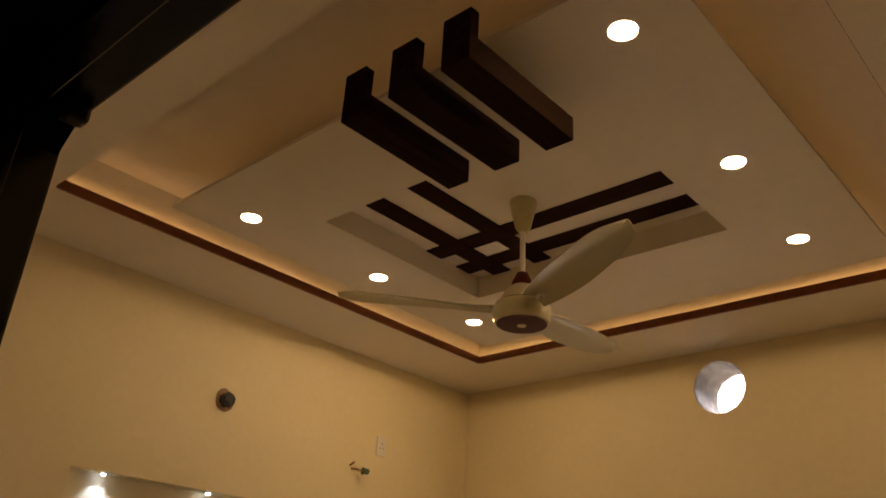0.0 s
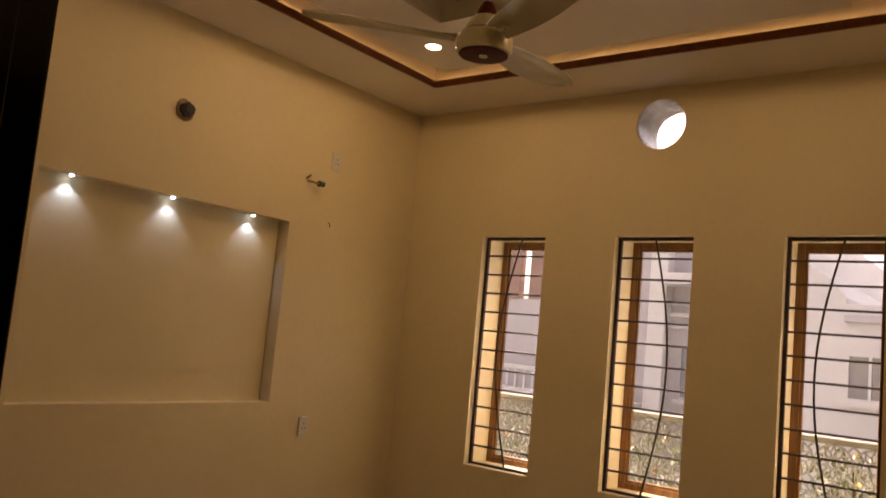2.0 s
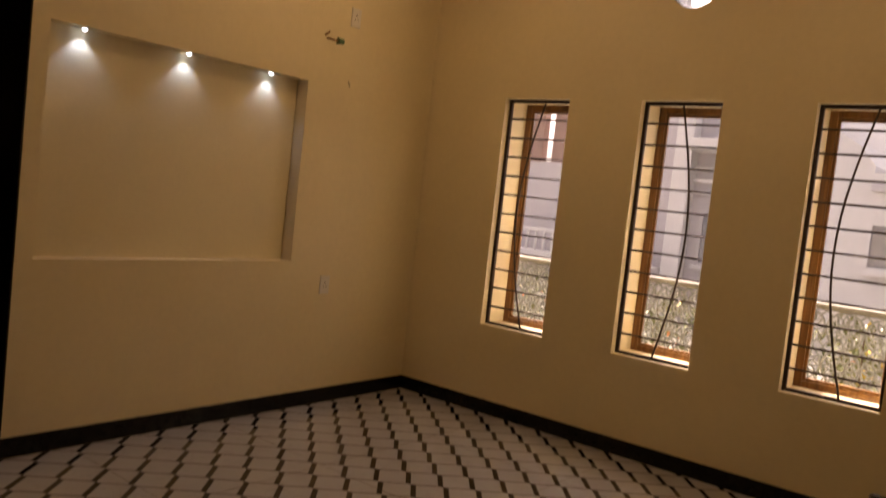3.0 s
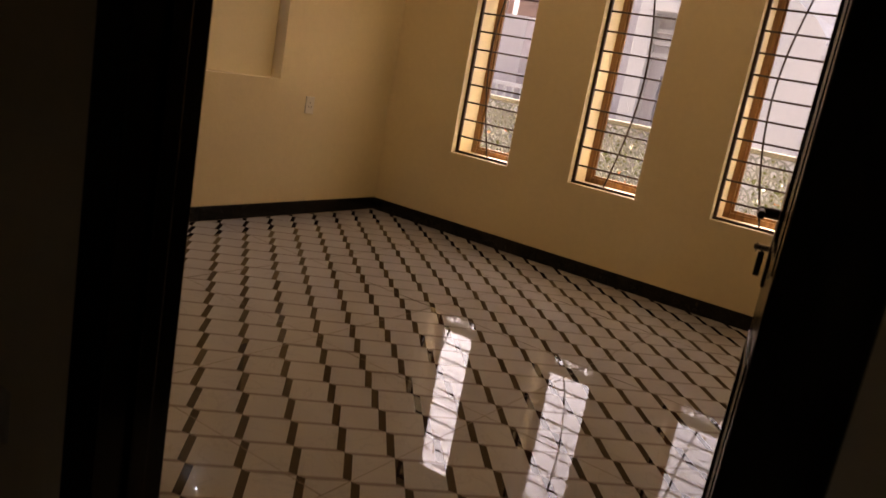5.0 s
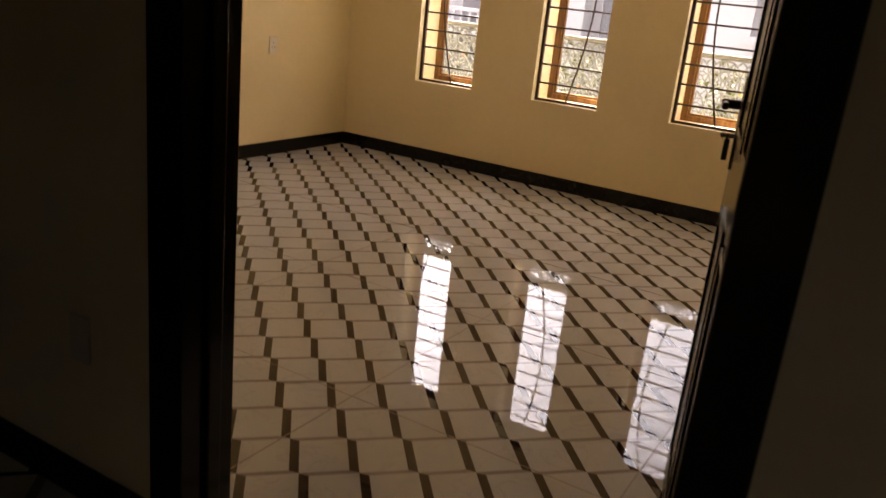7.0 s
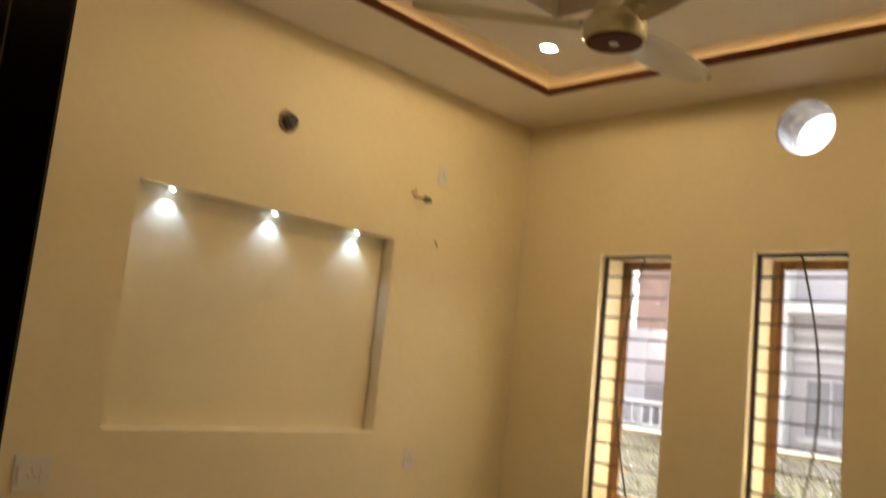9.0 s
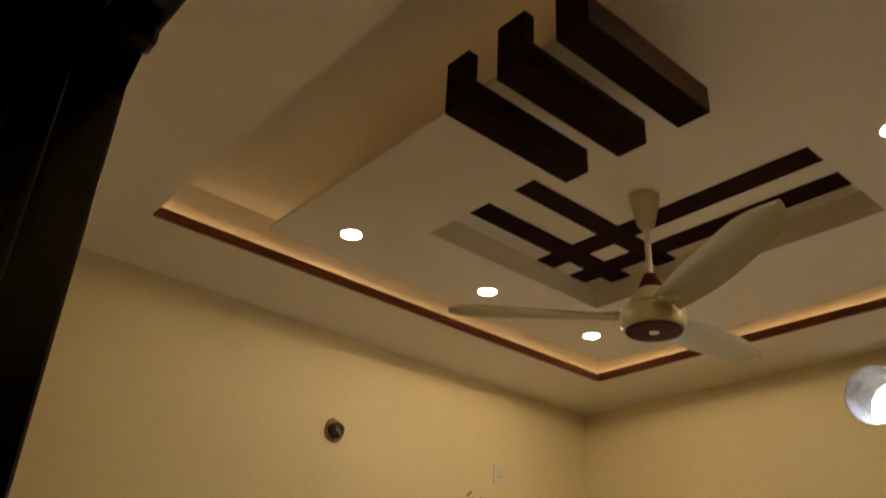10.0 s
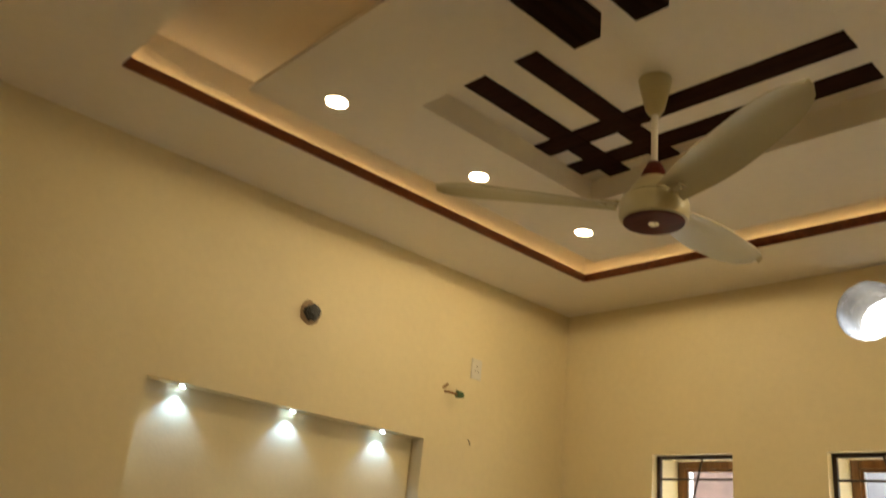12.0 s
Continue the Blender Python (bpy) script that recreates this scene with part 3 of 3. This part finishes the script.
hole3 = ((0.0, 0.017, 0.008, 0.010), (-0.013, -0.012, 0.007, 0.009), (0.013, -0.012, 0.007, 0.009))
wall_plate(-0.870, 2.630, 0.085, 0.125, "white socket plate high on the cream wall", hole3)
wall_plate(-0.917, 0.823, 0.085, 0.125, "white socket plate low on the cream wall", hole3)
e = wall_plate(-3.151, 0.796, 0.15, 0.15, "white switch board below the niche level", hole3)
for dy in (-0.045, 0.045):
    part("rocker", boxed(0.009, 0.014, -3.151 + dy - 0.012, -3.151 + dy + 0.012, 0.765, 0.825, bevel=0.002), PLASTIC, e)

# A hole in the wall: a black raised plug stands for its shaded inside.
j = thing("drain_pipe_stub", "ragged black plug standing in for a dark hole in the cream wall", "pipe stub", (0, -2.11, 2.649))
bm = bmesh.new()
lathe(bm, [(0.038, 0.0), (0.042, 0.012), (0.037, 0.030), (0.043, 0.040), (0.026, 0.046)], 18)
rg = random.Random(3)
for v in bm.verts:
    v.co.x += rg.uniform(-0.007, 0.007)
    v.co.y += rg.uniform(-0.007, 0.007)
    v.co.z += rg.uniform(-0.004, 0.006) if v.co.z > 0.02 else 0.0
bmesh.ops.transform(bm, matrix=Matrix.Translation((0, -2.11, 2.649)) @ Matrix.Rotation(radians(90), 4, "Y"), verts=bm.verts)
part("wrapping", bm, BLACKPL, j)
bm = lathe(bmesh.new(), [(0.042, 0.0), (0.064, 0.001), (0.054, 0.005), (0.040, 0.008)], 20)
for v in bm.verts:
    v.co.x, v.co.y = v.co.x * rg.uniform(0.9, 1.12), v.co.y * rg.uniform(0.9, 1.12)
bmesh.ops.transform(bm, matrix=Matrix.Translation((0, -2.11, 2.649)) @ Matrix.Rotation(radians(90), 4, "Y"), verts=bm.verts)
part("plaster_ring", bm, BROWN_PATCH, j, "rough brown plaster patch round the hole")
c = thing("copper_pipe_stub", "copper pipe stubs with green taped ends on the cream wall", "pipe stub", (0, -1.078, 2.438))
part("pipe", tube(bmesh.new(), [(-0.01, -1.108, 2.448), (0.03, -1.106, 2.443), (0.055, -1.093, 2.436), (0.065, -1.068, 2.434)], 0.007), COPPER, c)
part("tape", cyl(bmesh.new(), (0.064, -1.070, 2.434), (0.070, -1.028, 2.435), 0.022, 12, 0.017), GREEN, c, "green tape over the pipe end")
part("pipe", tube(bmesh.new(), [(-0.01, -1.126, 2.463), (0.02, -1.123, 2.473), (0.035, -1.118, 2.486)], 0.006), COPPER, c)
n = thing("wall_nail", "short dark wire end in the cream wall", "nail", (0, -0.881, 2.191))
part("wire", tube(bmesh.new(), [(-0.005, -0.883, 2.205), (0.012, -0.881, 2.193), (0.014, -0.877, 2.170)], 0.003), BLACKPL, n)
e = thing("hall_switch_plate", "pale switch plate on the unlit hall wall", "wall switch", (2.65, HALL_Y, 0.45))
part("plate", boxed(2.615, 2.685, HALL_Y - 0.009, HALL_Y, 0.39, 0.51, bevel=0.003), PLATE_GREY, e)

# ---- outside ----
GROUND = mat("paving_ground", (0.19, 0.18, 0.16), 0.85, vary=0.2, scale=1.0, bump=0.3, bump_scale=12)
COPING = mat("weathered_coping", (0.15, 0.145, 0.115), 0.8, vary=0.15, scale=3, bump=0.2, bump_scale=20)
FACADE = mat("pale_facade_paint", (0.48, 0.47, 0.465), 0.8, vary=0.06, scale=0.8, bump=0.15, bump_scale=15)
FACADE2 = mat("grey_facade_paint", (0.37, 0.35, 0.36), 0.8, vary=0.08, scale=0.8, bump=0.15, bump_scale=15)
BRICK = mat("red_brick_cladding", (0.24, 0.155, 0.125), 0.8, vary=0.2, scale=4, bump=0.3)
DARKGLASS = mat("dark_window_glass", (0.20, 0.195, 0.205), 0.12, vary=0.1)
SCREEN = mat("white_screen_panel", (0.27, 0.28, 0.26), 0.6, vary=0.08, scale=5)
LEAF = mat("leaf_green", (0.15, 0.165, 0.065), 0.5, vary=0.35, scale=9)
PETAL = mat("orange_petal", (0.65, 0.20, 0.05), 0.5, vary=0.3, scale=9)
YELLOW = mat("yellow_petal", (0.60, 0.42, 0.08), 0.5, vary=0.3, scale=9)
BARK = mat("bark", (0.12, 0.08, 0.05), 0.9, vary=0.3)
setting("ground", boxed(-400, 400, -400, 800, -0.50, -0.35), GROUND, "pale paved ground outside the windows", "ground")


def screen_wall(y, z0, z1, x0, x1):
    w = thing("boundary_screen", "low pierced pale screen with a grey coping outside the windows", "garden screen", ((x0 + x1) / 2, y, -0.35))
    part("base", boxed(x0, x1, y - 0.05, y + 0.05, -0.37, z0), SCREEN, w)
    part("coping", boxed(x0, x1, y - 0.07, y + 0.07, z1, z1 + 0.038, bevel=0.006), COPING, w, "weathered grey coping")
    step = 0.232
    nx, nz = int((x1 - x0) / step), max(1, round((z1 - z0) / step))
    sz = (z1 - z0) / nz
    verts, faces = [], []

    def bar(p, q, r):
        d = (Vector(q) - Vector(p)).normalized() * r
        b0 = len(verts)
        for e in (p, q):
            for ox, oz, oy in ((-d[1], d[0], -0.011), (d[1], -d[0], -0.011), (d[1], -d[0], 0.011), (-d[1], d[0], 0.011)):
                verts.append((e[0] + ox, y + oy, e[1] + oz))
        for k in range(4):
            faces.append((b0 + k, b0 + (k + 1) % 4, b0 + 4 + (k + 1) % 4, b0 + 4 + k))

    def at(cx, cz, r, a):
        return (cx + r * math.cos(a), cz + r * math.sin(a))

    f = math.pi / 6
    for i in range(nx):
        for k in range(nz):
            cx, cz = x0 + (i + 0.5) * step, z0 + (k + 0.5) * sz
            for q in range(12):
                a = q * f
                bar(at(cx, cz, 0.030, a), at(cx, cz, 0.030, a + f), 0.0046)
                bar(at(cx, cz, 0.030, a), at(cx, cz, 0.068, a + f / 2), 0.0040)
                bar(at(cx, cz, 0.030, a + f), at(cx, cz, 0.068, a + f / 2), 0.0040)
                bar(at(cx, cz, 0.068, a + f / 2), at(cx, cz, 0.100, a), 0.0046)
                bar(at(cx, cz, 0.068, a + f / 2), at(cx, cz, 0.100, a + f), 0.0046)
                bar(at(cx, cz, 0.114, a), at(cx, cz, 0.114, a + f), 0.0060)
                bar(at(cx, cz, 0.100, a), at(cx, cz, 0.114, a), 0.0046)
            for q in range(4):
                a = math.pi / 4 + q * math.pi / 2
                bar(at(cx, cz, 0.114, a), at(cx, cz, 0.164, a), 0.0060)
    me = bpy.data.meshes.new("screen")
    me.from_pydata(verts, [], faces)
    me.materials.append(SCREEN)
    o = new("screen", me)
    o.parent = w
    o.matrix_parent_inverse = w.matrix_basis.inverted()
    tagged(o, "pierced floral screen")
    o["kind"] = "stuff"
    for i in range(0, nx + 1, 8):
        px = x0 + i * step
        part("post", boxed(px - 0.02, px + 0.02, y - 0.03, y + 0.03, z0, z1), SCREEN, w)
    return w


screen_wall(0.90, 0.10, 1.055, -3.5, 5.9)


def shrub(x, y, h, seed, flowers, petal):
    rg = random.Random(seed)
    e = thing("shrub", "leafy garden shrub with a few bright flowers", "shrub", (x, y, -0.35), "garden shrubs")
    bm = bmesh.new()
    tips = []
    for k in range(7):
        a, sp = rg.uniform(0, 6.28), rg.uniform(0.1, 0.35)
        p0 = Vector((x + 0.03 * math.cos(a), y + 0.03 * math.sin(a), -0.35))
        p1 = Vector((x + sp * math.cos(a), y + sp * 0.6 * math.sin(a), -0.35 + h * rg.uniform(0.6, 0.9)))
        cyl(bm, p0, p1, 0.014, 6, 0.005)
        tips.append((p0, p1))
    part("stem", bm, BARK, e)
    for nm, count, size, material in (("leaf", 700, 0.045, LEAF), ("flower", flowers * 2, 0.035, petal)):
        verts, faces = [], []
        for k in range(count):
            p0, p1 = rg.choice(tips)
            c0 = p0.lerp(p1, rg.uniform(0.3, 1.08)) + Vector((rg.gauss(0, 0.09), rg.gauss(0, 0.07), rg.gauss(0, 0.07)))
            rot = Euler((rg.uniform(0, 6.28), rg.uniform(0, 6.28), rg.uniform(0, 6.28))).to_matrix()
            b0 = len(verts)
            sz = size * rg.uniform(0.6, 1.3)
            for q in ((-1, 0, 0), (0, -0.45, 0.1), (1, 0, 0), (0, 0.45, 0.1)):
                verts.append(tuple(c0 + rot @ (Vector(q) * sz)))
            faces.append((b0, b0 + 1, b0 + 2, b0 + 3))
        me = bpy.data.meshes.new(nm)
        me.from_pydata(verts, [], faces)
        me.materials.append(material)
        o = new(nm, me)
        o.parent = e
        o.matrix_parent_inverse = e.matrix_basis.inverted()
        o["kind"] = "stuff"
    return e


for x, y, h, sd, fl, petal in ((2.95, 1.40, 1.40, 1, 40, YELLOW), (2.50, 1.45, 1.35, 2, 20, PETAL), (1.72, 1.35, 1.45, 3, 34, PETAL), (1.25, 1.45, 1.25, 5, 18, YELLOW),
                              (0.45, 1.40, 1.35, 7, 20, PETAL), (0.0, 1.45, 1.25, 9, 10, YELLOW), (3.5, 1.45, 1.3, 11, 20, PETAL)):
    shrub(x, y, h, sd, fl, petal)


def house_window(parent, x0, x1, y, z0, z1, mullions, frame_mat):
    w = part("window", boxed(x0, x1, y - 0.02, y + 0.06, z0, z1), DARKGLASS, parent, "dark glazed house window")
    fr = bmesh.new()
    t = 0.05
    for a in ((x0 - t, x0, z0 - t, z1 + t), (x1, x1 + t, z0 - t, z1 + t), (x0, x1, z0 - t, z0), (x0, x1, z1, z1 + t)):
        box(fr, a[0], a[1], y - 0.06, y + 0.02, a[2], a[3])
    for k in range(mullions):
        mx = x0 + (x1 - x0) * (k + 1) / (mullions + 1)
        box(fr, mx - 0.02, mx + 0.02, y - 0.05, y, z0, z1)
    part("frame", fr, frame_mat, w, "pale window frame")
    part("sill", boxed(x0 - 0.1, x1 + 0.1, y - 0.14, y + 0.02, z0 - 0.12, z0 - t), FACADE, w)


hp = thing("pale_house", "pale pinkish plastered house across the lane", "house", (6, 9, -0.35))
bm = bmesh.new()
box(bm, 0.62, 0.80, 9.0, 16, -0.40, 3.95)
prev = [(0.80, 3.22), (0.88, 3.15), (1.14, 2.98), (1.38, 2.69)]
for (xa, za), (xb, zb) in zip(prev, prev[1:]):
    v = [bm.verts.new(c) for c in ((xa, 9, -0.40), (xb, 9, -0.40), (xb, 9, zb), (xa, 9, za), (xa, 16, -0.40), (xb, 16, -0.40), (xb, 16, zb), (xa, 16, za))]
    for f in ((0, 1, 2, 3), (4, 7, 6, 5), (3, 2, 6, 7), (0, 4, 5, 1), (1, 5, 6, 2), (0, 3, 7, 4)):
        bm.faces.new([v[q] for q in f])
box(bm, 1.38, 14, 9.0, 16, -0.40, 2.58)
part("wall", bm, FACADE, hp)
part("parapet", boxed(1.38, 14, 8.90, 9.04, 2.30, 2.42, bevel=0.01), FACADE2, hp, "grey string course")
house_window(hp, 1.46, 2.05, 9.0, 1.14, 1.78, 1, FACADE)
house_window(hp, 3.4, 4.4, 9.0, 1.14, 1.78, 2, FACADE)
hg = thing("grey_house", "grey plastered house with a deep eave", "house", (-2, 10, -0.35))
part("wall", boxed(-3.95, 0.70, 9.9, 16, -0.40, 3.92), FACADE2, hg)
part("pillar", boxed(-2.10, -1.76, 9.6, 9.92, -0.40, 3.85, bevel=0.02), FACADE, hg, "pale plastered pillar")
part("pillar", boxed(0.15, 0.60, 9.6, 9.92, -0.40, 3.85, bevel=0.02), FACADE, hg, "pale plastered pillar")
part("eave", boxed(-1.76, 0.15, 9.2, 9.9, 2.82, 3.02, bevel=0.01), FACADE, hg, "projecting pale eave slab")
for k in range(3):
    part("band", boxed(-1.76, 0.15, 9.80, 9.91, 2.05 + 0.22 * k, 2.12 + 0.22 * k), FACADE, hg)
house_window(hg, -1.50, -0.70, 9.9, 0.80, 1.72, 1, FACADE2)
part("balcony_rail", boxed(-5.6, -2.2, 9.35, 9.42, 1.0, 1.08, bevel=0.01), FACADE, hg, "white balcony rail")
part("balcony_slab", boxed(-5.65, -2.15, 9.3, 9.75, 0.50, 0.62, bevel=0.01), FACADE, hg)
for k in range(17):
    part("baluster", boxed(-5.55 + 0.2 * k, -5.51 + 0.2 * k, 9.36, 9.41, 0.62, 1.0), FACADE, hg)
hb = thing("brick_house", "house clad in red-brown brick at the lane's end", "house", (-6.5, 10, -0.35))
part("wall", boxed(-9.5, -4.55, 9.8, 16, -0.40, 2.45), FACADE2, hb, "grey plastered lower wall")
part("wall", boxed(-9.5, -5.04, 9.75, 9.95, 2.45, 3.95), BRICK, hb)
part("wall", boxed(-4.86, -3.98, 9.85, 10.0, 2.45, 3.90), BRICK, hb)
house_window(hb, -6.6, -5.6, 9.8, 1.0, 2.2, 1, FACADE)
wl = thing("wall_lamp", "glowing wall lamp still wrapped in clear plastic", "wall lamp", (2.70, DOOR_Y, 2.215))
part("back_plate", boxed(2.66, 2.74, DOOR_Y, DOOR_Y + 0.012, 2.135, 2.205, bevel=0.004), STEEL, wl)
part("shade", boxed(2.66, 2.74, DOOR_Y + 0.012, DOOR_Y + 0.042, 2.125, 2.215, bevel=0.010), LAMPSHADE, wl, "warm glowing glass shade")
bm = boxed(2.648, 2.752, DOOR_Y + 0.008, DOOR_Y + 0.052, 2.105, 2.235)
bmesh.ops.subdivide_edges(bm, edges=bm.edges, cuts=4, use_grid_fill=True)
rg = random.Random(8)
for v in bm.verts:
    v.co += Vector((rg.uniform(-0.006, 0.006), rg.uniform(-0.002, 0.006), rg.uniform(-0.008, 0.008)))
o = part("plastic_wrap", bm, WRAP, wl, "crumpled clear plastic wrap")
o.visible_shadow = False

# ---- floor ----
A = Vector((0.1386, -0.1220, 0.0))
B = Vector((0.1300, 0.1108, 0.0))
W = Vector((0.0300, 0.0070, 0.0))
ORIGIN = Vector((2.5666, -3.6491, -0.0007))
SLAB = (2.824, 0.937, -3.560, 0.931)       # a joint crossing and the slab pitch
FT = 0.004
setting("floor_bed", boxed(-0.05, 6.4, -8.4, 0.05, -0.10, -FT - 0.001), GROUT, "cement bed under the floor tiles", "floor")
floor = thing("floor", "polished tile floor of cream, brown and taupe rhombs", "floor", (2.1, -2.3, 0), kind="structure")
floor_hall = thing("floor_hall", "polished tile floor in the dark hall", "floor", (3, -6.5, 0), kind="structure")
zero = Vector((0, 0, 0))
KINDS = (("cream_tile", TILE, (W, B, A + B - W, A)), ("brown_tile", TILE_DARK, (zero, W, A, A - W)), ("taupe_tile", TILE_GREY, (A, A + W, A + B, A + B - W)))


def prism(corners, gap=0.0005):
    mid = sum(corners, Vector((0, 0, 0))) / 4
    cs = [c + (mid - c).normalized() * gap for c in corners]
    v = [tuple(c) for c in cs] + [(c.x, c.y, -FT) for c in cs]
    f = [(0, 1, 2, 3)] + [(k, k + 4, (k + 1) % 4 + 4, (k + 1) % 4) for k in range(4)]
    area = sum(cs[k].x * cs[(k + 1) % 4].y - cs[(k + 1) % 4].x * cs[k].y for k in range(4))
    if area < 0:
        f = [t[::-1] for t in f]
    return v, f


def slab_tilt(i, k):
    rs = random.Random(31 * i + 977 * k)
    c = Vector((SLAB[0] + (i + 0.5) * SLAB[1], SLAB[2] + (k + 0.5) * SLAB[3], 0.0))
    return Matrix.Translation(c) @ Euler((rs.uniform(-0.0012, 0.0012), rs.uniform(-0.0012, 0.0012), 0.0)).to_matrix().to_4x4() @ Matrix.Translation(-c)


def laid(o):
    """The place of a tile piece on its slab, which lies a little out of level."""
    i, k = math.floor((o.x + 0.13 - SLAB[0]) / SLAB[1]), math.floor((o.y - SLAB[2]) / SLAB[3])
    return slab_tilt(i, k) @ Matrix.Translation(o)


def cells(x0, x1, y0, y1):
    for i in range(-60, 60):
        for k in range(-60, 60):
            o = ORIGIN + A * i + B * k
            if x0 < o.x + 0.13 < x1 and y0 < o.y < y1:
                yield o


for name, material, corners in KINDS:
    v, f = prism(corners)
    me = bpy.data.meshes.new(name)
    me.from_pydata(v, [], f)
    me.materials.append(material)
    me_hall = me.copy()
    me_hall.materials[0] = {TILE_DARK: TILE_GREY, TILE_GREY: TILE_DARK}.get(material, material)
    joined = {}
    for o in cells(-0.12, 6.3, -8.3, 0.09):
        where = floor if o.y > DOOR_Y - 0.10 else floor_hall
        if where is floor and o.x > ROOM_E:
            continue
        if where is floor and o.y < -2.20:
            p = new(name, me)
            p.matrix_basis = laid(o)
            p.parent = floor
            p.matrix_parent_inverse = floor.matrix_basis.inverted()
        elif where is floor_hall and o.y > -5.1 and 1.7 < o.x < 3.3:
            p = new(name, me_hall)
            p.matrix_basis = laid(o)
            p.parent = floor_hall
            p.matrix_parent_inverse = floor_hall.matrix_basis.inverted()
        elif o.y > -7.4:
            vs, fs = joined.setdefault(where.name, ([], []))
            n0 = len(vs)
            m = laid(o)
            vs += [tuple(m @ Vector(c)) for c in v]
            fs += [tuple(n0 + t for t in q) for q in f]
    for key, (vs, fs) in joined.items():
        mj = bpy.data.meshes.new(name)
        mj.from_pydata(vs, [], fs)
        mj.materials.append(material if key == "floor" else me_hall.materials[0])
        p = new(name, mj)
        p.parent = bpy.data.objects[key]
        p.matrix_parent_inverse = p.parent.matrix_basis.inverted()
        p["kind"] = "stuff"
for k in range(-3, 2):
    x = 2.824 + 0.937 * k
    if 0 < x < ROOM_E:
        part("joint", boxed(x - 0.0014, x + 0.0014, DOOR_Y, 0, -0.002, 0.0002), GROUT, floor)
for k in range(0, 5):
    y = -3.560 + 0.931 * k
    if DOOR_Y < y < 0:
        part("joint", boxed(0, ROOM_E, y - 0.0014, y + 0.0014, -0.002, 0.0002), GROUT, floor)
